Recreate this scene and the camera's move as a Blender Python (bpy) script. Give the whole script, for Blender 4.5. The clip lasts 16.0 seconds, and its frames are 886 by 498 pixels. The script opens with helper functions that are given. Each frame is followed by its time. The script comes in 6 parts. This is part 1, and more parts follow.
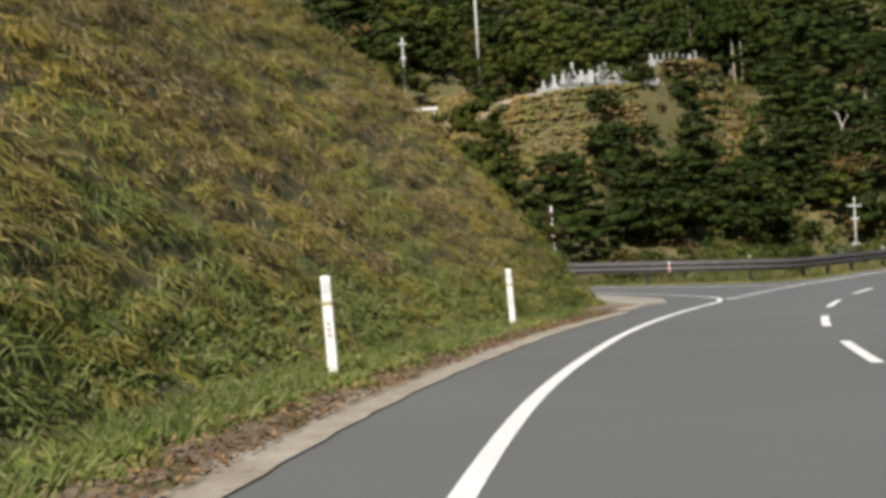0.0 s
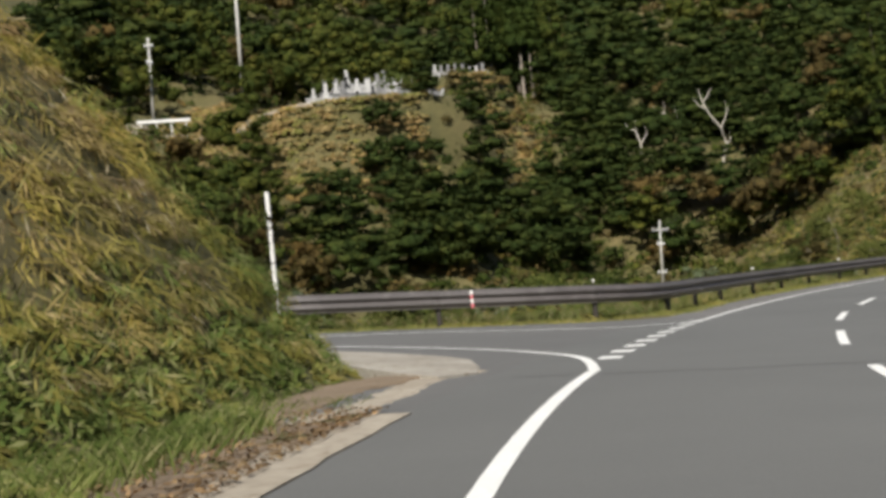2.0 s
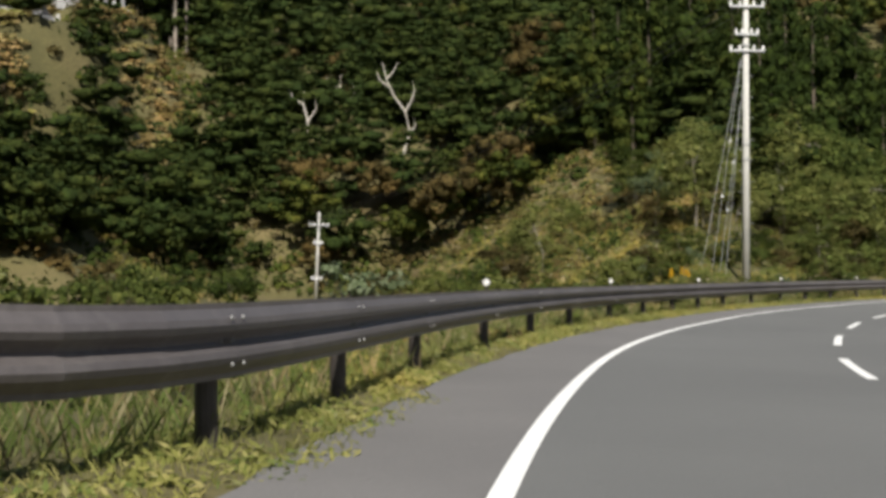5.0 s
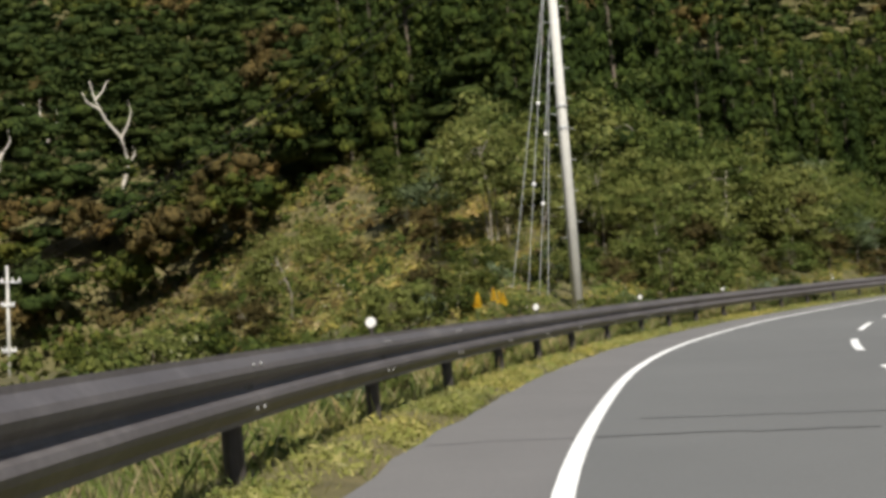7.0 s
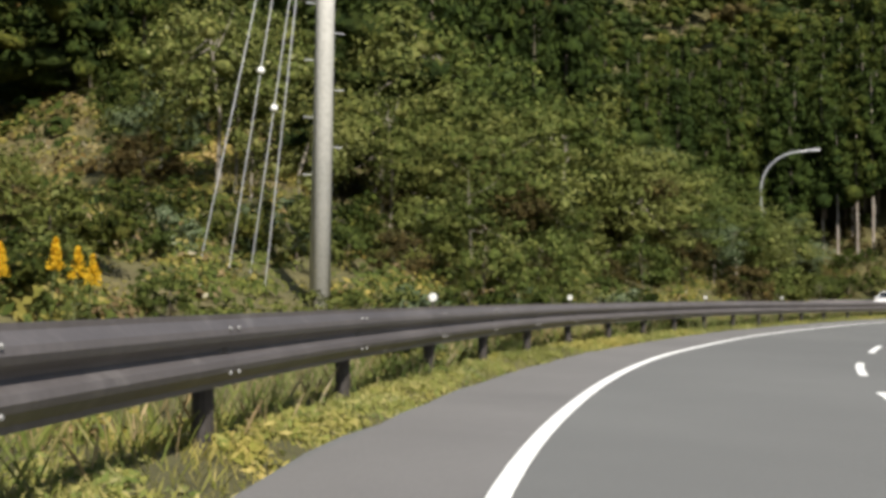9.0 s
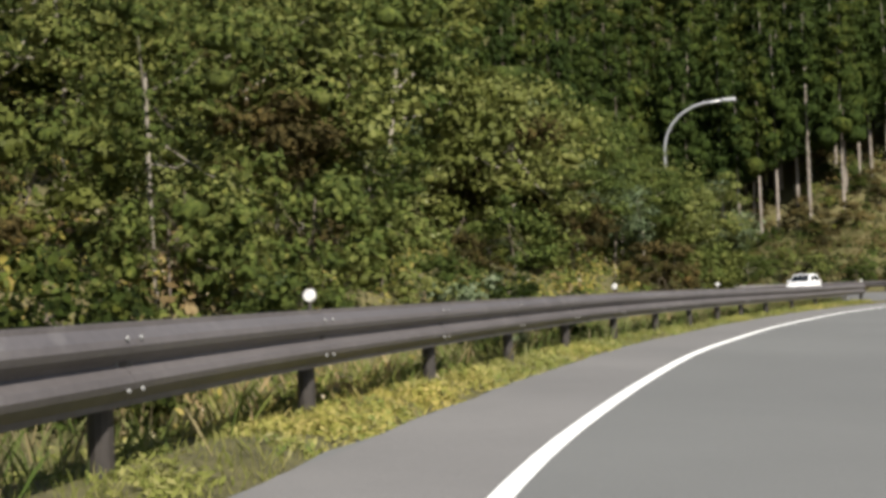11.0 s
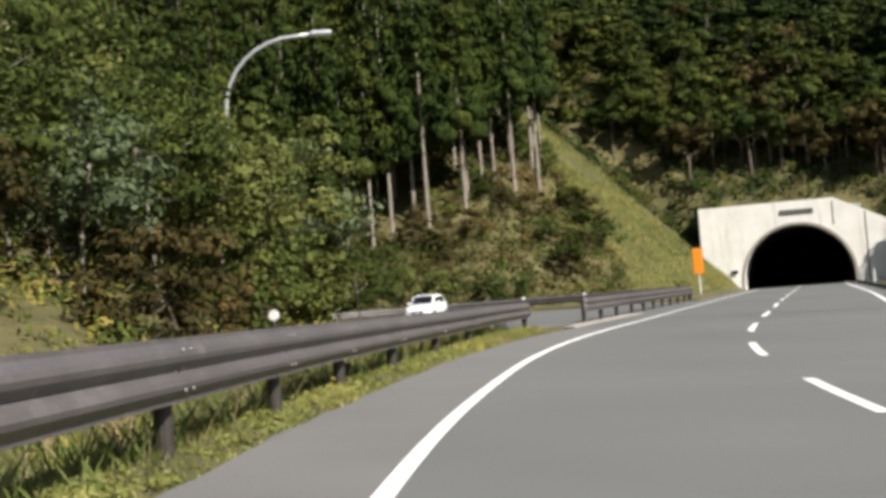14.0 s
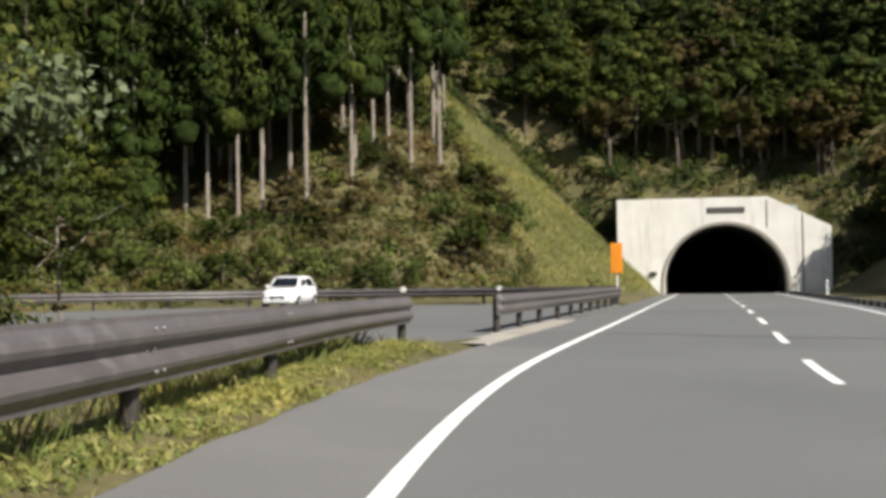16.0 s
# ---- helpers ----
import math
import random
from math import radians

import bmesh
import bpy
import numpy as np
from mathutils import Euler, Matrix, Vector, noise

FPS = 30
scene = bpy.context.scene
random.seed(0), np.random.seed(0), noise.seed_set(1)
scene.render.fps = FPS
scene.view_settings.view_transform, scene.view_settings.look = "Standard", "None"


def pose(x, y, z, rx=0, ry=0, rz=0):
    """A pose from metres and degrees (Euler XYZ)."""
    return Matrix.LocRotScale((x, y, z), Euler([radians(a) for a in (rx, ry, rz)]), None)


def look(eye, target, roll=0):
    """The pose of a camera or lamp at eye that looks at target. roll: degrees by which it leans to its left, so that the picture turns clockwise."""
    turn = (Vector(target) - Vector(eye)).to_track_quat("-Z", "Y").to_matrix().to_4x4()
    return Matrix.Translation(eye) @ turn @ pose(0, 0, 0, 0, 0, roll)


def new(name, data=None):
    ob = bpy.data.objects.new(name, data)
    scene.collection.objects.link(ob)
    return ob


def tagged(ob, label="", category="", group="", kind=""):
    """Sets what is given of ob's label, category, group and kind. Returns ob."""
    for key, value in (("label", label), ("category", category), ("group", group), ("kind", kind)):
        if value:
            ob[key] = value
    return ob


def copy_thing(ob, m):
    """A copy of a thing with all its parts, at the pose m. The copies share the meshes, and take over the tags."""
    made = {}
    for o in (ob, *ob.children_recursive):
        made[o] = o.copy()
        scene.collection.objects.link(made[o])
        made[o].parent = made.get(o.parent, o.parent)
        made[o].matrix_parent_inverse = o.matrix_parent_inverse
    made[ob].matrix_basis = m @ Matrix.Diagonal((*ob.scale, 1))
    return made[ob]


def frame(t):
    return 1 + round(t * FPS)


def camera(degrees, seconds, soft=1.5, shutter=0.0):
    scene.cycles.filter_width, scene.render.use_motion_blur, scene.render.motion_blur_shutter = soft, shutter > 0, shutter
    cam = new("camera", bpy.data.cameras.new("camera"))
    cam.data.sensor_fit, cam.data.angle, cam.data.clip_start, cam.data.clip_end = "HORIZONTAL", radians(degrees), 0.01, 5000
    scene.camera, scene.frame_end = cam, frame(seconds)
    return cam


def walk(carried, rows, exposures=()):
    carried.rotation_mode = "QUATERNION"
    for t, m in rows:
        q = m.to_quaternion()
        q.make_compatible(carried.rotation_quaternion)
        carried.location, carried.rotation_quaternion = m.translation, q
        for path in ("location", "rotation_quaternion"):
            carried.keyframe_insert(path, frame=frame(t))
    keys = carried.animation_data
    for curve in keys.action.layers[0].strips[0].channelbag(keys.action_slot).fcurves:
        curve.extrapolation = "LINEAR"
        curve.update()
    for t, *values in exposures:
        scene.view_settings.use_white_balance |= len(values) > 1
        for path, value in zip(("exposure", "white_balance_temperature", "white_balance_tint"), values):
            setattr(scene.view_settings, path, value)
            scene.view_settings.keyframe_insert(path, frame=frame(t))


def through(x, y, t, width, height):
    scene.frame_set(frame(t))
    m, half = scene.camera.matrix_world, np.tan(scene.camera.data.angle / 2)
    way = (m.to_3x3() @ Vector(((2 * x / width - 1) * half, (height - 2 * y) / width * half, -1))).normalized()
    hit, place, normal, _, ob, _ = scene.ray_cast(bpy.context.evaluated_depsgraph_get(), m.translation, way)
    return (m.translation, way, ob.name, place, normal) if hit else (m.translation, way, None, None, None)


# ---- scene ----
# ---------------------------------------------------------------- camera
# seconds, x, y, z, yaw, pitch, roll
PATH = [
    (0, 0.131, -0.056, 0.900, -7.19, 1.65, -5.26),
    (0.5, 1.106, 4.865, 0.900, -9.12, 1.89, -5.66),
    (1, 2.385, 9.615, 0.900, -13.92, 1.82, -5.89),
    (1.5, 3.823, 14.207, 0.900, -13.64, 2.10, -4.00),
    (2, 5.258, 18.751, 0.900, -16.34, 2.25, -6.19),
    (2.5, 6.940, 23.260, 0.900, -18.63, 2.14, -5.74),
    (3, 8.943, 27.720, 0.900, -22.61, 2.43, -9.05),
    (3.5, 11.151, 32.043, 0.900, -26.60, 1.75, -6.46),
    (4, 13.470, 36.224, 0.900, -27.19, 1.28, -4.07),
    (4.5, 15.786, 40.326, 0.900, -29.35, 1.30, -2.30),
    (5, 18.246, 44.364, 0.900, -30.29, 1.52, -0.93),
    (5.5, 20.936, 48.351, 0.900, -31.14, 1.57, -0.26),
    (6, 23.886, 52.296, 0.900, -32.54, 1.61, -0.67),
    (6.5, 27.070, 56.195, 0.900, -35.84, 2.43, -3.25),
    (7, 30.376, 60.021, 0.900, -39.99, 2.90, -5.76),
    (7.5, 33.849, 63.569, 0.900, -43.68, 2.50, -4.22),
    (8, 37.318, 66.704, 0.900, -46.69, 2.25, -2.64),
    (8.5, 40.633, 69.518, 0.900, -48.11, 2.22, -1.13),
    (9, 43.879, 72.130, 0.900, -48.32, 2.13, -0.24),
    (9.5, 47.215, 74.579, 0.900, -50.31, 2.09, -3.16),
    (10, 50.600, 76.829, 0.900, -51.58, 2.09, -6.08),
    (10.5, 54.031, 78.861, 0.900, -52.39, 2.01, -5.05),
    (11, 57.477, 80.707, 0.900, -53.11, 1.90, -2.06),
    (11.5, 60.890, 82.419, 0.900, -54.09, 1.86, 1.02),
    (12, 64.229, 84.047, 0.900, -55.69, 2.03, 2.39),
    (12.5, 67.474, 85.606, 0.900, -58.80, 2.90, -1.77),
    (13, 70.662, 87.035, 0.900, -63.33, 2.63, -3.75),
    (13.5, 73.762, 88.337, 0.900, -65.89, 3.26, 0.41),
    (14, 76.967, 89.407, 0.900, -69.35, 2.23, -4.46),
    (14.5, 80.282, 90.478, 0.900, -71.91, 1.41, 0.22),
    (15, 83.766, 91.599, 0.900, -71.69, 1.65, 2.10),
    (15.5, 87.519, 92.718, 0.900, -69.25, 1.57, 2.05),
    (16, 91.582, 93.769, 0.900, -73.74, 1.50, -0.81),
]


def stance(x, y, z, yaw, pitch, roll):
    ahead = Vector((-math.sin(radians(yaw)) * math.cos(radians(pitch)), math.cos(radians(yaw)) * math.cos(radians(pitch)), math.sin(radians(pitch))))
    return look((x, y, z), Vector((x, y, z)) + ahead, roll)


EXPOSURES = [(0, 0.45), (4, 0.5), (7, 0.65), (12.5, 0.95), (16, 0.85)]
cam = camera(36.17, 16.0, soft=3.8)
walk(cam, [(t, stance(*row)) for t, *row in PATH], EXPOSURES)

# ---------------------------------------------------------------- light
SUN_AZ, SUN_EL = 207.0, 42.0
world = bpy.data.worlds.new("sky")
scene.world = world
world.use_nodes = True
sky = world.node_tree.nodes.new("ShaderNodeTexSky")
sky.sky_type, sky.sun_disc = "NISHITA", False
sky.sun_elevation, sky.sun_rotation = radians(SUN_EL), radians(SUN_AZ)
backing = world.node_tree.nodes["Background"]
world.node_tree.links.new(sky.outputs[0], backing.inputs[0])
backing.inputs[1].default_value = 0.058
sun = new("sun", bpy.data.lights.new("sun", "SUN"))
sun.data.energy, sun.data.angle, sun.data.color = 4.5, radians(0.5), (1.0, 0.94, 0.85)
sun_way = Vector((math.sin(radians(SUN_AZ)) * math.cos(radians(SUN_EL)), math.cos(radians(SUN_AZ)) * math.cos(radians(SUN_EL)), math.sin(radians(SUN_EL))))
sun.matrix_world = look((0, 0, 60), Vector((0, 0, 60)) - sun_way)


# ---------------------------------------------------------------- materials
def blank(name, rough=0.8, metal=0.0):
    m = bpy.data.materials.new(name)
    m.use_nodes = True
    b = m.node_tree.nodes["Principled BSDF"]
    b.inputs["Roughness"].default_value, b.inputs["Metallic"].default_value = rough, metal
    return m, m.node_tree, b


def node(nt, kind, **values):
    n = nt.nodes.new(kind)
    for k, v in values.items():
        n.inputs[k.replace("_", " ")].default_value = v
    return n


def noise_at(nt, scale, detail=5.0, rough=0.6, stretch=None):
    co = nt.nodes.new("ShaderNodeTexCoord")
    n = node(nt, "ShaderNodeTexNoise", Scale=scale, Detail=detail, Roughness=rough)
    if stretch:
        mp = node(nt, "ShaderNodeMapping", Scale=stretch)
        nt.links.new(co.outputs["Object"], mp.inputs[0])
        nt.links.new(mp.outputs[0], n.inputs[0])
    else:
        nt.links.new(co.outputs["Object"], n.inputs[0])
    return n.outputs[0]


def ramp(nt, source, *stops):
    r = nt.nodes.new("ShaderNodeValToRGB")
    while len(r.color_ramp.elements) < len(stops):
        r.color_ramp.elements.new(0.5)
    for e, (at, c) in zip(r.color_ramp.elements, stops):
        e.position, e.color = at, (*c, 1) if len(c) == 3 else c
    nt.links.new(source, r.inputs[0])
    return r.outputs[0]


def mixed(nt, fac, a, b, how="MIX"):
    m = nt.nodes.new("ShaderNodeMix")
    m.data_type, m.blend_type = "RGBA", how
    for sock, v in ((m.inputs[0], fac), (m.inputs[6], a), (m.inputs[7], b)):
        if isinstance(v, bpy.types.NodeSocket):
            nt.links.new(v, sock)
        else:
            sock.default_value = v if isinstance(v, float) else (*v, 1)
    return m.outputs[2]


def bumped(nt, b, source, strength=0.3, distance=0.02):
    n = node(nt, "ShaderNodeBump", Strength=strength, Distance=distance)
    nt.links.new(source, n.inputs["Height"])
    nt.links.new(n.outputs[0], b.inputs["Normal"])


def two_scale(name, dark, light, big=0.4, fine=14.0, rough=0.85, metal=0.0, bump=0.25, distance=0.01, stain=None):
    """A surface with broad blotches and fine grain between two colours."""
    m, nt, b = blank(name, rough, metal)
    broad = ramp(nt, noise_at(nt, big), (0.3, dark), (0.7, light))
    grain = noise_at(nt, fine, 8.0, 0.7)
    shade = ramp(nt, grain, (0.25, (0.72,) * 3), (0.75, (1.2,) * 3))
    c = mixed(nt, 1.0, broad, shade, "MULTIPLY")
    if stain:
        spots = ramp(nt, noise_at(nt, big * 4, 6.0, 0.7), (0.55, (0, 0, 0)), (0.68, (1, 1, 1)))
        c = mixed(nt, spots, c, stain)
    nt.links.new(c, b.inputs["Base Color"])
    bumped(nt, b, grain, bump, distance)
    return m


def foliage(name, *stops, through=0.25, rough=0.6, thing=False, clumpy=0.0):
    """Leaves: each leaf has its own tone; light comes through them a little."""
    m, nt, b = blank(name, rough)
    tone = nt.nodes.new("ShaderNodeNewGeometry").outputs["Random Per Island"]
    if thing:
        info = nt.nodes.new("ShaderNodeObjectInfo").outputs["Random"]
        add = nt.nodes.new("ShaderNodeMath")
        add.operation = "MULTIPLY_ADD"
        nt.links.new(tone, add.inputs[0])
        add.inputs[1].default_value = 0.5
        half = nt.nodes.new("ShaderNodeMath")
        half.operation = "MULTIPLY"
        nt.links.new(info, half.inputs[0])
        half.inputs[1].default_value = 0.5
        nt.links.new(half.outputs[0], add.inputs[2])
        tone = add.outputs[0]
    c = ramp(nt, tone, *stops)
    b.inputs["Specular IOR Level"].default_value = 0.12
    patch = ramp(nt, noise_at(nt, 0.22, 4.0), (0.32, (0.62, 0.68, 0.6)), (0.5, (1.0, 1.0, 1.0)), (0.68, (1.3, 1.15, 1.0)))
    c = mixed(nt, 1.0, c, patch, "MULTIPLY")
    if clumpy:  # twigs and leaves too small to build: shaded gaps, lit tips painted in
        twig_shade = noise_at(nt, clumpy, 7.0, 0.72)
        c = mixed(nt, 1.0, c, ramp(nt, twig_shade, (0.34, (0.3, 0.34, 0.3)), (0.5, (0.95, 0.95, 0.95)), (0.66, (1.7, 1.6, 1.4))), "MULTIPLY")
        bumped(nt, b, twig_shade, 1.0, 0.6 / clumpy)
    nt.links.new(c, b.inputs["Base Color"])
    t = nt.nodes.new("ShaderNodeBsdfTranslucent")
    nt.links.new(c, t.inputs[0])
    mx = nt.nodes.new("ShaderNodeMixShader")
    mx.inputs[0].default_value = through
    nt.links.new(b.outputs[0], mx.inputs[1])
    nt.links.new(t.outputs[0], mx.inputs[2])
    nt.links.new(mx.outputs[0], nt.nodes["Material Output"].inputs[0])
    return m


ASPHALT = two_scale("asphalt", (0.113, 0.115, 0.111), (0.144, 0.146, 0.14), 0.12, 60.0, 0.88, 0, 0.35, 0.004)
ASPHALT_OLD = two_scale("old_asphalt", (0.112, 0.112, 0.109), (0.142, 0.141, 0.136), 0.2, 50.0, 0.9, 0, 0.35, 0.004)
PAINT = two_scale("road_paint", (0.8, 0.8, 0.77), (0.88, 0.88, 0.85), 0.8, 40.0, 0.6, 0, 0.2, 0.003, None)
CONCRETE = two_scale("concrete", (0.27, 0.245, 0.205), (0.40, 0.375, 0.325), 0.9, 9.0, 0.92, 0, 0.45, 0.012, (0.17, 0.13, 0.085))
RAIL_PAINT = two_scale("brown_rail_paint", (0.078, 0.07, 0.07), (0.112, 0.102, 0.101), 0.7, 16.0, 0.48, 0.0, 0.06, 0.002, (0.128, 0.119, 0.116))
POST_PAINT = two_scale("dark_post_paint", (0.03, 0.026, 0.024), (0.05, 0.043, 0.038), 2.0, 20.0, 0.5, 0, 0.1, 0.002)
GALV = two_scale("galvanised_steel", (0.42, 0.43, 0.44), (0.55, 0.56, 0.57), 3.0, 30.0, 0.45, 0.6, 0.05, 0.002)
POLE_CONCRETE = two_scale("pole_concrete", (0.46, 0.46, 0.43), (0.58, 0.57, 0.53), 0.7, 18.0, 0.85, 0, 0.12, 0.004)
WHITE_PLASTIC = two_scale("white_plastic", (0.74, 0.74, 0.72), (0.82, 0.82, 0.8), 3.0, 25.0, 0.45, 0, 0.05, 0.002)
SOIL = two_scale("soil", (0.15, 0.11, 0.072), (0.25, 0.19, 0.13), 0.9, 10.0, 0.95, 0, 0.5, 0.03)
BARK = two_scale("bark", (0.09, 0.07, 0.05), (0.17, 0.14, 0.11), 1.5, 16.0, 0.95, 0, 0.5, 0.02)
CEDAR_BARK = two_scale("cedar_bark", (0.22, 0.18, 0.145), (0.38, 0.34, 0.29), 0.8, 14.0, 0.95, 0, 0.4, 0.02)
PALE_BARK = two_scale("pale_bark", (0.16, 0.14, 0.11), (0.30, 0.27, 0.22), 1.5, 14.0, 0.9, 0, 0.4, 0.015)
DEAD_WOOD = two_scale("bleached_wood", (0.42, 0.39, 0.33), (0.56, 0.52, 0.45), 1.5, 12.0, 0.9, 0, 0.4, 0.02)
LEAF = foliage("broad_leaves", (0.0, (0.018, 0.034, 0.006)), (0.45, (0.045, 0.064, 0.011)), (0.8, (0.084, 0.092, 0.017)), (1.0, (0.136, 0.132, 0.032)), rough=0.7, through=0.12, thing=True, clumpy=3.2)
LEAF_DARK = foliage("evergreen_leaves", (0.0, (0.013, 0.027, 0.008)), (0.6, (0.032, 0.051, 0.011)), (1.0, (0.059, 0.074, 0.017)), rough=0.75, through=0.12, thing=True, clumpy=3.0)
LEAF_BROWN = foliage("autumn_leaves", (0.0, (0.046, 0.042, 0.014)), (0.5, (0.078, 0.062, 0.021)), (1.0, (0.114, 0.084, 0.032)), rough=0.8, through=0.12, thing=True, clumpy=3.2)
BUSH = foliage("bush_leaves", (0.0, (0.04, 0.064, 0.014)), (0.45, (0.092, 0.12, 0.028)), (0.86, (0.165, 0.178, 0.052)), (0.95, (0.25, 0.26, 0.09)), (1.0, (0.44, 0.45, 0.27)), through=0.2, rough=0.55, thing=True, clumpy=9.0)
GRASS = foliage("green_grass", (0.0, (0.107, 0.153, 0.037)), (0.6, (0.197, 0.235, 0.068)), (1.0, (0.314, 0.294, 0.145)), through=0.4, rough=0.7)
DRY_GRASS = foliage("dry_grass", (0.0, (0.199, 0.167, 0.052)), (0.5, (0.303, 0.251, 0.092)), (1.0, (0.439, 0.355, 0.179)), through=0.42, rough=0.8)
OLIVE_GRASS = foliage("olive_grass", (0.0, (0.168, 0.162, 0.036)), (0.5, (0.263, 0.233, 0.059)), (1.0, (0.381, 0.314, 0.110)), through=0.42, rough=0.8)
BROWN_WEED = foliage("brown_weeds", (0.0, (0.110, 0.080, 0.036)), (0.5, (0.184, 0.136, 0.067)), (0.88, (0.267, 0.211, 0.114)), (1.0, (0.506, 0.470, 0.351)), through=0.35, rough=0.85)
VERGE = foliage("verge_grass", (0.0, (0.155, 0.175, 0.042)), (0.55, (0.25, 0.25, 0.07)), (1.0, (0.37, 0.335, 0.135)), through=0.35, rough=0.8)
GOLDEN = foliage("golden_grass", (0.0, (0.20, 0.15, 0.055)), (0.6, (0.31, 0.225, 0.095)), (1.0, (0.42, 0.31, 0.15)), through=0.3, rough=0.85)
LITTER = foliage("leaf_litter", (0.0, (0.09, 0.055, 0.03)), (0.6, (0.18, 0.115, 0.06)), (1.0, (0.32, 0.22, 0.12)), through=0.1, rough=0.9)
STRAW = foliage("straw", (0.0, (0.240, 0.188, 0.092)), (0.6, (0.336, 0.268, 0.148)), (1.0, (0.448, 0.376, 0.240)), through=0.35, rough=0.8)
SILVER = foliage("silver_leaves", (0.0, (0.051, 0.075, 0.034)), (0.6, (0.111, 0.140, 0.072)), (0.9, (0.204, 0.234, 0.145)), (1.0, (0.425, 0.442, 0.340)), through=0.2, rough=0.5, thing=True)
OLIVE_LEAF = foliage("olive_leaves", (0.0, (0.056, 0.065, 0.014)), (0.5, (0.109, 0.122, 0.029)), (0.9, (0.178, 0.186, 0.060)), (1.0, (0.277, 0.304, 0.160)), through=0.22, rough=0.6, thing=True)
PALE_GRASS = foliage("pale_grass", (0.0, (0.19, 0.215, 0.06)), (0.6, (0.28, 0.285, 0.095)), (1.0, (0.37, 0.345, 0.14)), through=0.35, rough=0.8)
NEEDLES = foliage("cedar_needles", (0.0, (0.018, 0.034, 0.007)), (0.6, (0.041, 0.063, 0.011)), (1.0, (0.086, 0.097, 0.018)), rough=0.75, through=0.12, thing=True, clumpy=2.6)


# ---------------------------------------------------------------- helpers
def mesh_from(name, verts, faces):
    me = bpy.data.meshes.new(name)
    me.from_pydata([tuple(v) for v in verts], [], faces)
    me.update()
    return me


def quads(name, v, mat):
    """A mesh of loose quads from an array (n, 4, 3)."""
    v = np.ascontiguousarray(v, dtype=np.float32)
    n = len(v)
    me = bpy.data.meshes.new(name)
    me.vertices.add(4 * n)
    me.vertices.foreach_set("co", v.ravel())
    me.loops.add(4 * n)
    me.loops.foreach_set("vertex_index", np.arange(4 * n, dtype=np.int32))
    me.polygons.add(n)
    me.polygons.foreach_set("loop_start", np.arange(0, 4 * n, 4, dtype=np.int32))
    me.polygons.foreach_set("loop_total", np.full(n, 4, dtype=np.int32))
    me.update(calc_edges=True)
    me.materials.append(mat)
    return me


def put(name, me, mat=None, parent=None, label="", m=None):
    ob = new(name, me)
    if mat and not me.materials:
        me.materials.append(mat)
    if parent:
        ob.parent = parent
    if m is not None:
        ob.matrix_basis = m
    if label:
        ob["label"] = label
    return ob


def part(name, bm, mat, parent, label="", m=None, smooth=False):
    me = bpy.data.meshes.new(name)
    bmesh.ops.recalc_face_normals(bm, faces=bm.faces)
    if smooth:
        for f in bm.faces:
            f.smooth = True
    bm.to_mesh(me)
    bm.free()
    return put(name, me, mat, parent, label, m)


def box_bm(sx, sy, sz, at=(0, 0, 0), bevel=0.0, m=None):
    bm = bmesh.new()
    bmesh.ops.create_cube(bm, size=1.0, matrix=Matrix.Translation(at) @ Matrix.Diagonal((sx, sy, sz, 1)))
    if bevel:
        bmesh.ops.bevel(bm, geom=bm.edges[:], offset=bevel, segments=2, affect="EDGES", profile=0.5)
    if m is not None:
        bm.transform(m)
    return bm


def rod_bm(a, b, r0, r1=None, sides=10):
    """A tapered round bar from a to b."""
    a, b = Vector(a), Vector(b)
    bm = bmesh.new()
    turn = (b - a).to_track_quat("Z", "Y").to_matrix().to_4x4()
    bmesh.ops.create_cone(bm, cap_ends=True, segments=sides, radius1=r0, radius2=r0 if r1 is None else r1, depth=(b - a).length, matrix=Matrix.Translation((a + b) / 2) @ turn)
    return bm


def tube_bm(points, radii, sides=8):
    """A bent tapered tube through points."""
    bm = bmesh.new()
    rings = []
    pts = [Vector(p) for p in points]
    for i, p in enumerate(pts):
        way = (pts[min(i + 1, len(pts) - 1)] - pts[max(i - 1, 0)]).normalized()
        q = way.to_track_quat("Z", "Y")
        r = radii[i] if isinstance(radii, (list, tuple)) else radii
        rings.append([bm.verts.new(p + q @ Vector((r * math.cos(2 * math.pi * k / sides), r * math.sin(2 * math.pi * k / sides), 0))) for k in range(sides)])
    for a, b in zip(rings, rings[1:]):
        for k in range(sides):
            bm.faces.new((a[k], a[(k + 1) % sides], b[(k + 1) % sides], b[k]))
    bm.faces.new(rings[0][::-1])
    bm.faces.new(rings[-1])
    return bm


def join(*bms):
    out = bms[0]
    for b in bms[1:]:
        me = bpy.data.meshes.new("tmp")
        b.to_mesh(me)
        b.free()
        out.from_mesh(me)
        bpy.data.meshes.remove(me)
    return out


def empty(name, at=(0, 0, 0), label="", category="", group="", kind="", m=None):
    e = new(name)
    e.empty_display_size = 0.2
    e.matrix_basis = m if m is not None else Matrix.Translation(at)
    return tagged(e, label, category, group, kind)


